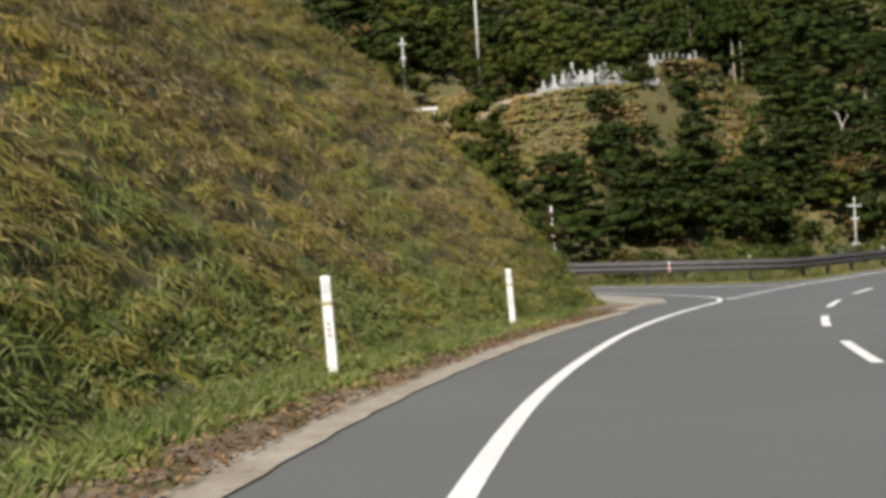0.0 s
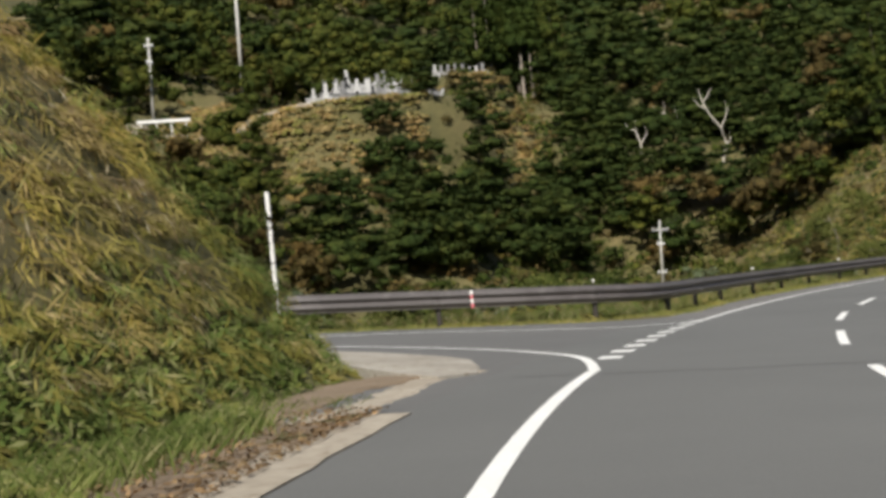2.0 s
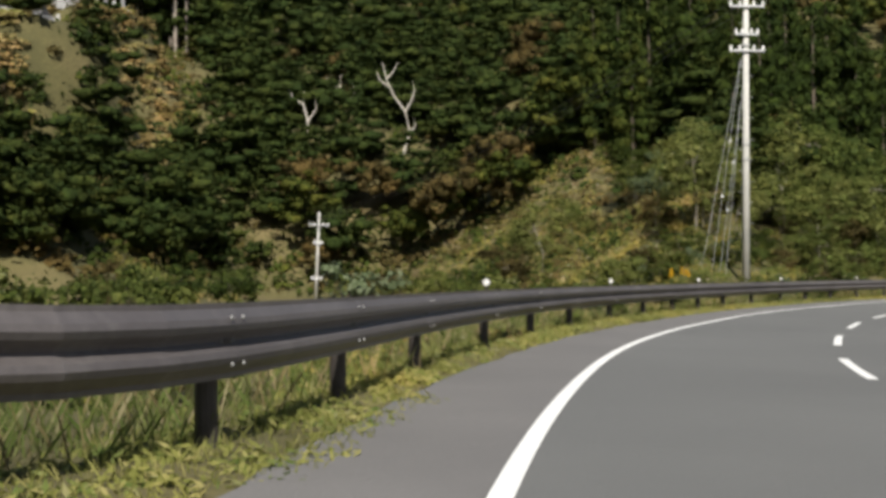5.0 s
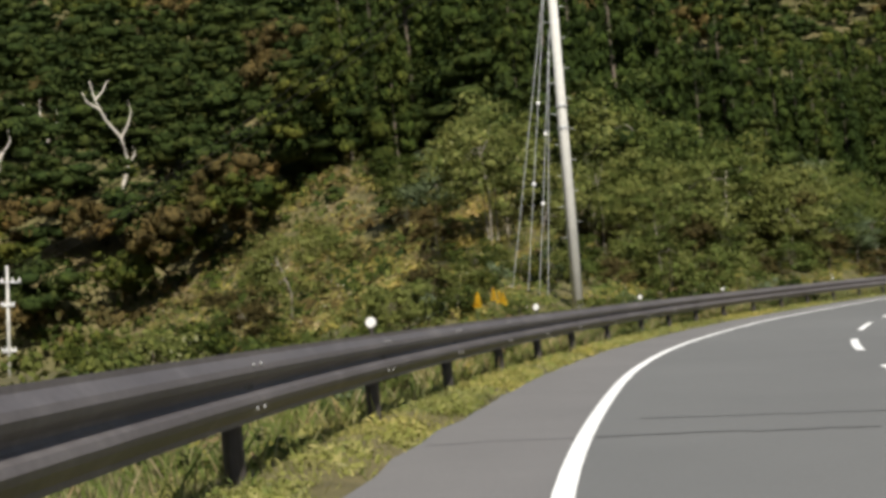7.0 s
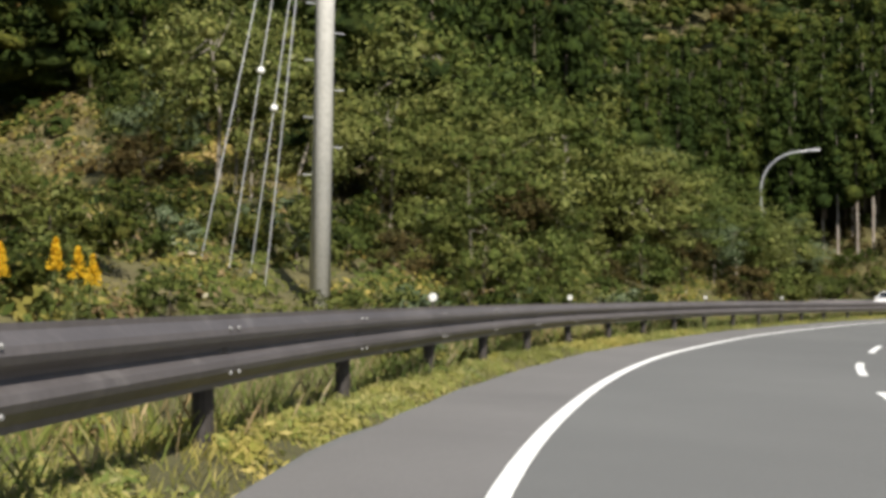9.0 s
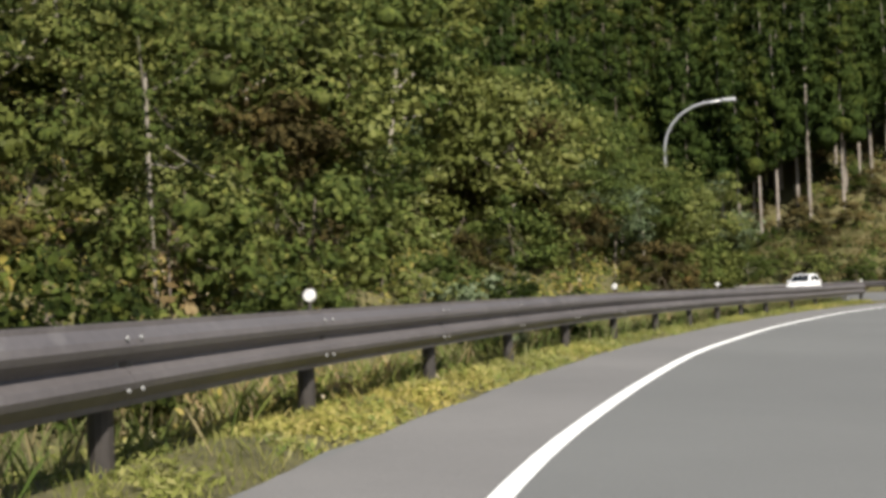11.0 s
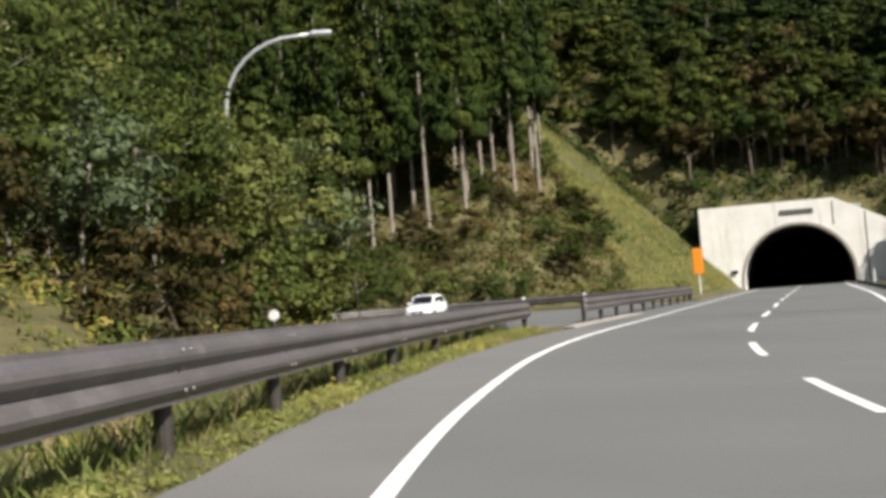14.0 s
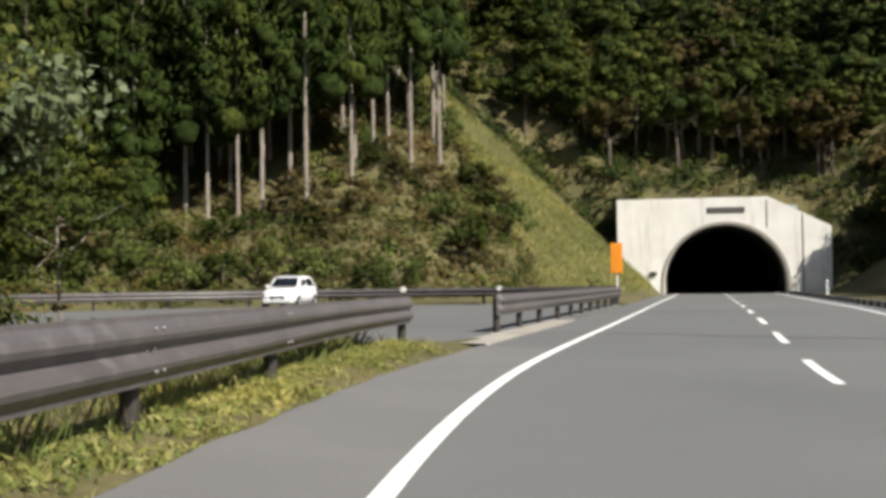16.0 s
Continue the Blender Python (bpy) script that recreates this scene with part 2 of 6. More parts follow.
class Way:
    """A smooth curve through knots in plan, by arc length."""

    def __init__(self, knots, step=0.25):
        k = np.array(knots, float)
        k = np.vstack([2 * k[0] - k[1], k, 2 * k[-1] - k[-2]])
        out = []
        for i in range(1, len(k) - 2):
            p0, p1, p2, p3 = k[i - 1 : i + 3]
            n = max(2, int(np.hypot(*(p2 - p1)) / step))
            t = np.linspace(0, 1, n, endpoint=False)[:, None]
            d1, d2 = np.hypot(*(p2 - p1)), 1.0
            m1 = (p2 - p0) / (np.hypot(*(p2 - p1)) + np.hypot(*(p1 - p0))) * d1
            m2 = (p3 - p1) / (np.hypot(*(p3 - p2)) + np.hypot(*(p2 - p1))) * d1
            out.append((2 * t**3 - 3 * t**2 + 1) * p1 + (t**3 - 2 * t**2 + t) * m1 + (-2 * t**3 + 3 * t**2) * p2 + (t**3 - t**2) * m2)
        self.p = np.vstack(out + [k[-2:-1]])
        self.s = np.r_[0, np.cumsum(np.hypot(*np.diff(self.p, axis=0).T))]
        self.length = float(self.s[-1])
        g = np.gradient(self.p, axis=0)
        self.t = g / np.hypot(g[:, 0], g[:, 1])[:, None]

    def at(self, s, u=0.0):
        x, y = np.interp(s, self.s, self.p[:, 0]), np.interp(s, self.s, self.p[:, 1])
        tx, ty = np.interp(s, self.s, self.t[:, 0]), np.interp(s, self.s, self.t[:, 1])
        n = np.hypot(tx, ty)
        return x - u * ty / n, y + u * tx / n

    def heading(self, s):
        return math.atan2(float(np.interp(s, self.s, self.t[:, 1])), float(np.interp(s, self.s, self.t[:, 0])))

    def project(self, x, y):
        x, y = np.atleast_1d(x).astype(float), np.atleast_1d(y).astype(float)
        s, u = np.empty(len(x)), np.empty(len(x))
        sub = slice(None, None, 2)
        P, Tn, S = self.p[sub], self.t[sub], self.s[sub]
        for a in range(0, len(x), 4000):
            b = slice(a, a + 4000)
            i = ((x[b, None] - P[None, :, 0]) ** 2 + (y[b, None] - P[None, :, 1]) ** 2).argmin(1)
            dx, dy = x[b] - P[i, 0], y[b] - P[i, 1]
            s[b], u[b] = S[i] + dx * Tn[i, 0] + dy * Tn[i, 1], dy * Tn[i, 0] - dx * Tn[i, 1]
        return s, u


def smooth(a, b, x):
    t = np.clip((np.asarray(x, float) - a) / (b - a), 0, 1)
    return t * t * (3 - 2 * t)


# ---------------------------------------------------------------- plan
# left edge line of the main road
EDGE = Way([(-3.6, -70), (-3.4, -30), (-2.0, -12), (-0.3, 1), (0.93, 6.45), (2.38, 11.85), (4.25, 17.57), (6.33, 23.19), (8.77, 28.78), (11.51, 34.15), (15.3, 40.5), (19.26, 46.45),
            (23.12, 51.63), (27.6, 57.07), (31.6, 61.49), (35.89, 65.7), (40.4, 69.66), (45.06, 73.47), (49.98, 77.05), (55.07, 80.25), (60.34, 83.2), (65.71, 85.82), (75.11, 89.62), (80.78, 91.5),
            (86.6, 93.23), (92.37, 94.69), (98.27, 96.0), (104.18, 97.01), (110.24, 97.75), (125.0, 99.1), (155.0, 101.9), (195.0, 105.6), (262.0, 111.8)])
SIDE = Way([(17.5, 42.8), (13.5, 43.9), (10.1, 45.8), (6, 47.5), (-2, 50.7), (-14, 55.2), (-30, 61)])
S0 = EDGE.project(102.8, 96.75)[0][0]
S_KINK, S_JOIN = EDGE.project(11.6, 34.35)[0][0], EDGE.project(19.3, 46.5)[0][0]


def tilt(s):
    return 0.05 * (1 - smooth(S0 - 8, S0 + 40, s))


def road_z(s, u):
    return -0.12 + tilt(s) * np.minimum(u, 1.9)


# outline of the low ground: x, y, steepness of the hillside behind it, height of a step at its foot
FOOT = [(-8, -75, 1.1, 0), (-6.6, -30, 1.2, 0), (-3.6, 0, 1.25, 0), (-0.5, 14.9, 1.25, 0), (3.6, 25.9, 1.25, 0), (6.8, 32.4, 1.25, 0), (8.8, 36.2, 1.25, 0), (9.3, 38.6, 1.25, 0), (9.1, 41.0, 1.25, 0),
        (8.0, 43.0, 1.25, 0), (3.0, 44.8, 1.25, 0), (-5, 47.8, 1.2, 0), (-40, 61, 1.0, 0), (-40, 70, 0.5, 0), (-10, 62, 0.5, 0), (2, 64, 0.5, 0), (8, 78, 0.6, 0), (8, 98, 0.7, 0), (15, 112, 0.65, 0), (28, 121, 0.69, 0), (40, 121, 0.69, 0), (52, 133, 0.7, 0),
        (60, 143, 0.8, 0), (68, 140, 0.8, 0), (67, 122, 0.55, 0), (58, 104, 0.42, 0), (47, 84, 0.3, 0), (50, 81.0, 0.38, 0), (58, 85.6, 0.42, 0), (68, 90.2, 0.4, 0), (80, 94.2, 0.4, 0),
        (92, 97.6, 0.4, 0), (103, 100.6, 0.4, 0), (108, 103.5, 0.45, 0), (109, 109, 0.5, 0), (113, 118, 0.5, 0), (124, 130, 0.5, 0), (143, 132, 0.5, 0), (157, 127, 0.5, 0), (161, 117, 0.6, 0),
        (170, 112.6, 0.9, 0), (182, 109.3, 0.98, 0), (190, 107.7, 0.96, 0), (195.9, 106.8, 0.95, 0), (197.0, 106.4, 0.85, 5.4), (197.6, 95.0, 0.85, 5.4), (196.4, 94.0, 0.7, 0), (190, 91.8, 0.6, 0), (170, 87.5, 0.55, 0), (140, 83, 0.6, 0),
        (110, 70, 0.5, 0), (80, 40, 0.5, 0), (60, -75, 0.4, 0)]
FOOT_A = np.array(FOOT, float)


def hill(x, y):
    """Distance behind the foot of the hills (0 inside the low ground), steepness and step there."""
    x, y = np.atleast_1d(x).astype(float), np.atleast_1d(y).astype(float)
    best, slope, step = np.full(len(x), 1e9), np.zeros(len(x)), np.zeros(len(x))
    inside = np.zeros(len(x), bool)
    for a, b in zip(FOOT_A, np.roll(FOOT_A, -1, axis=0)):
        d = b[:2] - a[:2]
        t = np.clip(((x - a[0]) * d[0] + (y - a[1]) * d[1]) / (d @ d), 0, 1)
        dist = np.hypot(x - a[0] - t * d[0], y - a[1] - t * d[1])
        hit = dist < best
        best = np.where(hit, dist, best)
        slope, step = np.where(hit, a[2] + t * (b[2] - a[2]), slope), np.where(hit, a[3] + t * (b[3] - a[3]), step)
        cross = ((a[1] > y) != (b[1] > y)) & (x < (b[0] - a[0]) * (y - a[1]) / (b[1] - a[1] + 1e-12) + a[0])
        inside ^= cross
    return np.where(inside, 0.0, best), slope, step


def waves(x, y, size, seed):
    """Cheap smooth unevenness from a few sines."""
    r = np.random.RandomState(seed)
    out = 0
    for k in range(6):
        a, f, p = r.uniform(0, 6.28), r.uniform(0.6, 1.8) / size, r.uniform(0, 6.28)
        out = out + np.sin(6.28 * f * (x * math.cos(a) + y * math.sin(a)) + p)
    return out / 6


CORNER = [(6.9, 30.4), (7.3, 30.0), (7.96, 31.15), (8.59, 32.25), (9.31, 33.85), (10.3, 35.0), (10.9, 36.9), (11.15, 37.9), (10.9, 39.4), (9.7, 42.2), (9.1, 41.7), (9.25, 39.0), (9.2, 36.6), (7.8, 34.3), (7.0, 32.4)]
# the mouth of the side road: its left and right edges, from the main road outwards
MOUTH_L = Way([(8.5, 30.4), (9.3, 32.2), (10.0, 34.0), (10.5, 35.6), (10.9, 37.2), (10.95, 38.6), (10.5, 40.2), (9.8, 41.8), (8.6, 43.4), (5.0, 45.2), (-3, 48.3), (-14, 52.7), (-30, 59.0)])
MOUTH_R = Way([(-30, 63.0), (-14, 58.0), (-3, 53.2), (5, 50.6), (10.3, 49.55), (14.3, 49.25), (17.2, 48.9), (19.1, 49.2), (20.9, 50.35), (23.0, 52.7)])


def mouth_z(x, y):
    """The side road climbs away from the main road."""
    u = np.clip(EDGE.project(x, y)[1], -2, 14)
    v = np.clip(u - 1.2, 0, None)
    return -0.12 + 0.05 * u + np.where(v < 0.8, 0.03 * v * v / 1.6, 0.012 + 0.03 * (v - 0.8))


def within(poly, x, y):
    hit = np.zeros(len(x), bool)
    for (ax, ay), (bx, by) in zip(poly, poly[1:] + poly[:1]):
        hit ^= ((ay > y) != (by > y)) & (x < (bx - ax) * (y - ay) / (by - ay + 1e-12) + ax)
    return hit


def ground_z(x, y):
    x, y = np.atleast_1d(x).astype(float), np.atleast_1d(y).astype(float)
    d, slope, step = hill(x, y)
    far = smooth(19, 58, d)
    z = step * smooth(0.0, 1.6, d) * (1 - far) + np.minimum(d, 19) * (slope * (1 - far) + 0.7 * far) + np.maximum(d - 19, 0) * 0.56
    z = np.where(d > 140, z - (d - 140) * 0.35, z)
    z = z + waves(x, y, 9.0, 3) * 0.35 * smooth(2, 12, d) + waves(x, y, 2.5, 5) * 0.10 * smooth(0.3, 4, d)
    # burial terrace
    g = 1 - smooth(0.75, 1.3, np.hypot((x - 38.5) / 13.0, (y - 152.5) / 9.5))
    z = z * (1 - g) + g * 21.5
    g = 1 - smooth(0.7, 1.4, np.hypot((x - 54.5) / 6.0, (y - 171.5) / 5.0))
    z = z * (1 - g) + g * 27.2
    s, u = EDGE.project(x, y)
    bed = road_z(s, u) - 0.12
    on = (u < 1.35) & (u > -8.7)
    rise = smooth(1.2, 1.75, u)
    near = (u >= 1.2) & (u < 2.4)
    z = np.where(on & (x < 197.6), bed, z)
    z = np.where(near & (d <= 0), bed * (1 - rise) + z * rise, z)
    z = np.where((u <= -8.7) & (d <= 0), np.minimum(z, road_z(s, u * 0 - 8.7) + 0.02), z)
    # round the mouth of the side road
    box = (x > -34) & (x < 24) & (y > 33) & (y < 72) & (u > 1.0)
    if box.any():
        bx, by, zz = x[box], y[box], z[box]
        mz = mouth_z(bx, by)
        ul, ur = MOUTH_L.project(bx, by)[1], MOUTH_R.project(bx, by)[1]
        zz = np.where((ur >= 0) & (d[box] < 6), np.maximum(zz, (mz - 0.03) * (1 - smooth(2.2, 7.0, ur))), zz)
        zz = np.where((ul >= 0) & (ul < 3), np.maximum(zz, (mz - 0.03) * (1 - smooth(0.8, 2.4, ul))), zz)
        zz = np.where((ul < 0.15) & (ur < 0.15), mz - 0.16, zz)
        z[box] = zz
    z = np.where(within(CORNER, x, y), np.minimum(z, mouth_z(x, y) - 0.15), z)
    lot = (x > 112.2) & (x < 156) & (y > 99.8) & (d <= 0)
    z = np.where(lot & (u > 1.0), -0.2, z)
    return z


def strip(name, way, s0, s1, us, z, mat, parent=None, step=0.5, label="", skirt=0.0, wobble=0.0, seed=0):
    """A ribbon along a way between two or more offsets, with a closed skirt below."""
    n = max(2, int((s1 - s0) / step) + 1)
    ss = np.linspace(s0, s1, n)
    rows = []
    r = np.random.RandomState(seed)
    jit = np.interp(ss, np.arange(s0 - 1, s1 + 2, 0.6), r.uniform(-1, 1, len(np.arange(s0 - 1, s1 + 2, 0.6)))) * wobble
    for k, u in enumerate(us):
        uu = u + (jit if k == len(us) - 1 else 0)
        x, y = way.at(ss, uu)
        rows.append(np.stack([x, y, np.broadcast_to(z(ss, uu * np.ones(n)), n)], 1))
    if skirt:
        lo, hi = rows[0] - (0, 0, skirt), rows[-1] - (0, 0, skirt)
        rows = [lo] + rows + [hi]
    v = np.concatenate(rows)
    f = [(k * n + i, k * n + i + 1, (k + 1) * n + i + 1, (k + 1) * n + i) for k in range(len(rows) - 1) for i in range(n - 1)]
    return put(name, mesh_from(name, v, f), mat, parent, label)


# ---------------------------------------------------------------- ground
def ground():
    def lines(lo, hi, fine_lo, fine_hi, fine, far):
        a, step, x = [], fine, fine_lo
        a = list(np.arange(fine_lo, fine_hi, fine))
        while a[-1] < hi:
            step = min(step * 1.07, far)
            a.append(a[-1] + step)
        step = fine
        b = [fine_lo]
        while b[-1] > lo:
            step = min(step * 1.07, far)
            b.append(b[-1] - step)
        return np.array(b[::-1][:-1] + a)

    xs, ys = lines(-900, 1000, -14, 207, 0.75, 60), lines(-700, 1100, -6, 130, 0.75, 60)
    X, Y = np.meshgrid(xs, ys)
    Z = ground_z(X.ravel(), Y.ravel())
    nx, ny = len(xs), len(ys)
    # settle sharp creases of the hillsides
    d = hill(X.ravel(), Y.ravel())[0].reshape(ny, nx)
    soft = smooth(5, 12, d) * (np.hypot(X - 197, Y - 102) > 16) * (1 - smooth(130, 150, Y)) * (1 - smooth(207, 222, X)) * smooth(0.95, 1.25, np.hypot((X - 38) / 22, (Y - 149) / 15))
    Z = Z.reshape(ny, nx)
    for _ in range(24):
        A = Z.copy()
        A[1:-1, 1:-1] = (Z[:-2, 1:-1] + Z[2:, 1:-1] + Z[1:-1, :-2] + Z[1:-1, 2:]) / 4
        Z = Z * (1 - soft) + A * soft
    Z = Z.ravel()
    idx = np.arange(nx * ny).reshape(ny, nx)
    f = np.stack([idx[:-1, :-1], idx[:-1, 1:], idx[1:, 1:], idx[1:, :-1]], -1).reshape(-1, 4)
    # open the hill where the road goes in
    cx, cy = X.ravel()[f].mean(1), Y.ravel()[f].mean(1)
    s, u = EDGE.project(cx, cy)
    keep = ~((cx > 195.6) & (cx < 199.3) & (u < 1.6) & (u > -9.2))
    me = mesh_from("ground", np.stack([X.ravel(), Y.ravel(), Z], 1), f[keep].tolist())
    me.polygons.foreach_set("use_smooth", np.ones(len(me.polygons), dtype=bool))
    m, nt, b = blank("wild_ground", 0.95)
    broad = ramp(nt, noise_at(nt, 0.09, 6.0), (0.32, (0.064, 0.062, 0.021)), (0.5, (0.105, 0.094, 0.033)), (0.68, (0.16, 0.128, 0.054)))
    grain = noise_at(nt, 5.0, 10.0, 0.75)
    c = mixed(nt, 1.0, broad, ramp(nt, grain, (0.3, (0.5,) * 3), (0.7, (1.3,) * 3)), "MULTIPLY")
    nt.links.new(c, b.inputs["Base Color"])
    bumped(nt, b, grain, 0.5, 0.08)
    tagged(put("ground", me, m), "grassy ground and wooded hillsides of brown-green earth", "ground", kind="structure")


ground()

# ---------------------------------------------------------------- roads and their paint
road = strip("road", EDGE, 0, EDGE.length, (-8.6, -7.6, -5.5, -3.6, -1.8, 0.0, 1.28), road_z, ASPHALT, step=1.0, skirt=0.25, wobble=0.07, seed=4)
tagged(road, "grey asphalt two-lane road curving to the right", "road", kind="structure")


def lift(dz):
    return lambda s, u: road_z(s, u) + dz


# side road: a surface between the two edges of its mouth
n, m = 90, 22
fl = np.linspace(0, 1, n) ** 1.7
lx, ly = MOUTH_L.at(fl * MOUTH_L.length, 0 * fl)
rx, ry = MOUTH_R.at((1 - fl) * MOUTH_R.length, 0 * fl)
f = np.linspace(0, 1, m)
X, Y = lx[:, None] * (1 - f) + rx[:, None] * f, ly[:, None] * (1 - f) + ry[:, None] * f
Z = mouth_z(X.ravel(), Y.ravel()) - np.where(EDGE.project(X.ravel(), Y.ravel())[1] < 1.35, 0.012, 0.0)
idx = np.arange(n * m).reshape(n, m)
top = np.stack([idx[:-1, :-1], idx[:-1, 1:], idx[1:, 1:], idx[1:, :-1]], -1).reshape(-1, 4)
me = mesh_from("side_road", np.stack([X.ravel(), Y.ravel(), Z], 1), top.tolist())
side = tagged(put("side_road", me, ASPHALT_OLD), "narrow asphalt side road climbing away from the junction", "road", kind="structure")
skirt = side.modifiers.new("thickness", "SOLIDIFY")
skirt.thickness, skirt.offset = 0.12, -1

strip("edge_line", EDGE, 0, S_KINK, (-0.07, 0.075), lift(0.005), PAINT, road, 1.0)
strip("edge_line", EDGE, S_JOIN, EDGE.length - 8, (-0.065, 0.065), lift(0.005), PAINT, road, 1.0)
strip("edge_line", EDGE, 0, EDGE.length - 8, (-7.45, -7.3), lift(0.005), PAINT, road, 1.0)
for k in range(-15, 26):
    a = float(np.interp(k, (-15, 0, 1, 5, 6, 9, 10, 11, 26), (3.0, 126.0, 135.3, 170.3, 178.6, 206.2, 216.0, 225.6, 363.6)))
    c = float(np.interp(a, (60, 95, 117, 126, 140, 185, 206, 230), (-3.3, -3.2, -3.03, -3.1, -3.3, -3.35, -3.63, -3.62)))
    if a < EDGE.length - 12:
        strip("lane_dash", EDGE, a, a + (4.0 if k < 0 else 4.4), (c - 0.07, c + 0.07), lift(0.005), PAINT, road, 1.1)
SHOULDER = two_scale("shoulder_asphalt", (0.13, 0.126, 0.122), (0.166, 0.16, 0.154), 0.25, 55.0, 0.9, 0, 0.35, 0.004)
tagged(strip("shoulder", EDGE, S_JOIN + 1.0, EDGE.project(112.4, 97.9)[0][0], (0.075, 0.7, 1.26), lift(0.003), SHOULDER, None, 1.0, "", 0.0, 0.05, 14), "pale asphalt shoulder outside the edge line", "road", kind="structure")
TURN_L = Way([(11.5, 34.1), (12.05, 35.6), (12.42, 36.9), (12.52, 38.2), (12.35, 39.7), (11.85, 40.95), (11.0, 42.4), (9.9, 43.8), (6, 46.0), (-2, 49.4), (-14, 54)])
TURN_R = Way([(-14, 56.7), (-2, 51.9), (6, 48.9), (10.3, 47.75), (11.95, 47.75), (13.4, 47.45), (14.95, 46.55), (16.6, 45.85), (17.6, 45.75), (18.5, 45.85), (19.4, 46.65)])
for w in (TURN_L, TURN_R):
    strip("edge_line", w, 0, w.length, (-0.07, 0.07), lambda s, u, w=w: mouth_z(*w.at(s, u)) + 0.009, PAINT, side, 0.4)
for k in range(9):
    a = EDGE.project(12.64, 36.35)[0][0] - 0.28 + k * 1.434
    strip("junction_dash", EDGE, a, a + 0.58, (-0.08, 0.25), lift(0.006), PAINT, road, 0.3)

# cracks and a wider, darker band across the lanes
CRACK = two_scale("crack_tar", (0.035, 0.035, 0.035), (0.06, 0.06, 0.058), 2.0, 30.0, 0.8)
DARK_BAND = two_scale("dark_band_asphalt", (0.085, 0.085, 0.083), (0.11, 0.11, 0.107), 0.5, 40.0, 0.9, 0, 0.3, 0.004)
for k, (x, y, u0, u1, w, mat) in enumerate(((36.7, 68.3, 1.2, -2.2, 0.022, CRACK), (38.0, 69.4, -0.4, -7.6, 0.018, CRACK), (118.6, 98.6, 1.1, -7.8, 0.16, DARK_BAND), (11.2, 33.6, 0.9, -6.0, 0.018, CRACK))):
    s0 = EDGE.project(x, y)[0][0]
    n = 28
    uu = np.linspace(u0, u1, n)
    wav = 0.12 * np.cumsum(np.random.RandomState(k).normal(0, 0.25, n)) * (0.3 if w > 0.1 else 1)
    rows = []
    for sgn in (-1, 1):
        x2, y2 = EDGE.at(s0 + wav + sgn * w, uu)
        rows.append(np.stack([x2, y2, road_z(s0 + 0 * uu, uu) + 0.004], 1))
    put("road_seam", mesh_from("road_seam", np.concatenate(rows), [(i, i + 1, n + i + 1, n + i) for i in range(n - 1)]), mat, road)

# lay-by behind the gap in the guardrail
lot_pts = [(112.4, 99.4), (119, 99.8), (128, 100.9), (140, 101.9), (152, 103.2), (155.2, 110), (155, 119), (151, 125), (142, 129), (126, 127), (117, 118), (113.2, 108)]
bm = bmesh.new()
top = [bm.verts.new((x, y, -0.09)) for x, y in lot_pts]
low = [bm.verts.new((x, y, -0.35)) for x, y in lot_pts]
bm.faces.new(top)
for i in range(len(top)):
    j = (i + 1) % len(top)
    bm.faces.new((top[i], low[i], low[j], top[j]))
tagged(part("lay_by", bm, ASPHALT_OLD, None), "grey asphalt access road beside the main road", "road", kind="structure")


# ---------------------------------------------------------------- guardrails
def beam_profile():
    h = [(0.0, 0.0), (0.03, 0.004), (0.085, 0.06), (0.12, 0.075), (0.155, 0.06), (0.19, 0.012), (0.21, 0.0)]
    pts = [(d, 0.405 + 0.22 * z / 0.21) for z, d in h] + [(d, 0.845 - 0.22 * z / 0.21) for z, d in h[::-1][1:]]
    back = [(d - 0.008, z) for d, z in pts[::-1]]
    return pts + back


BOLT = mesh_from("bolt", *(lambda v, f: (v, f))(
    [(0.016 * math.cos(a), 0.0, 0.016 * math.sin(a)) for a in np.linspace(0, 6.28, 7)[:-1]] + [(0.011 * math.cos(a), 0.013, 0.011 * math.sin(a)) for a in np.linspace(0, 6.28, 7)[:-1]],
    [tuple(range(6, 12))] + [(i, (i + 1) % 6, 6 + (i + 1) % 6, 6 + i) for i in range(6)]))
BOLT.materials.append(two_scale("dull_bolt", (0.17, 0.17, 0.17), (0.26, 0.26, 0.25), 3, 30, 0.6, 0.2, 0.05, 0.001))


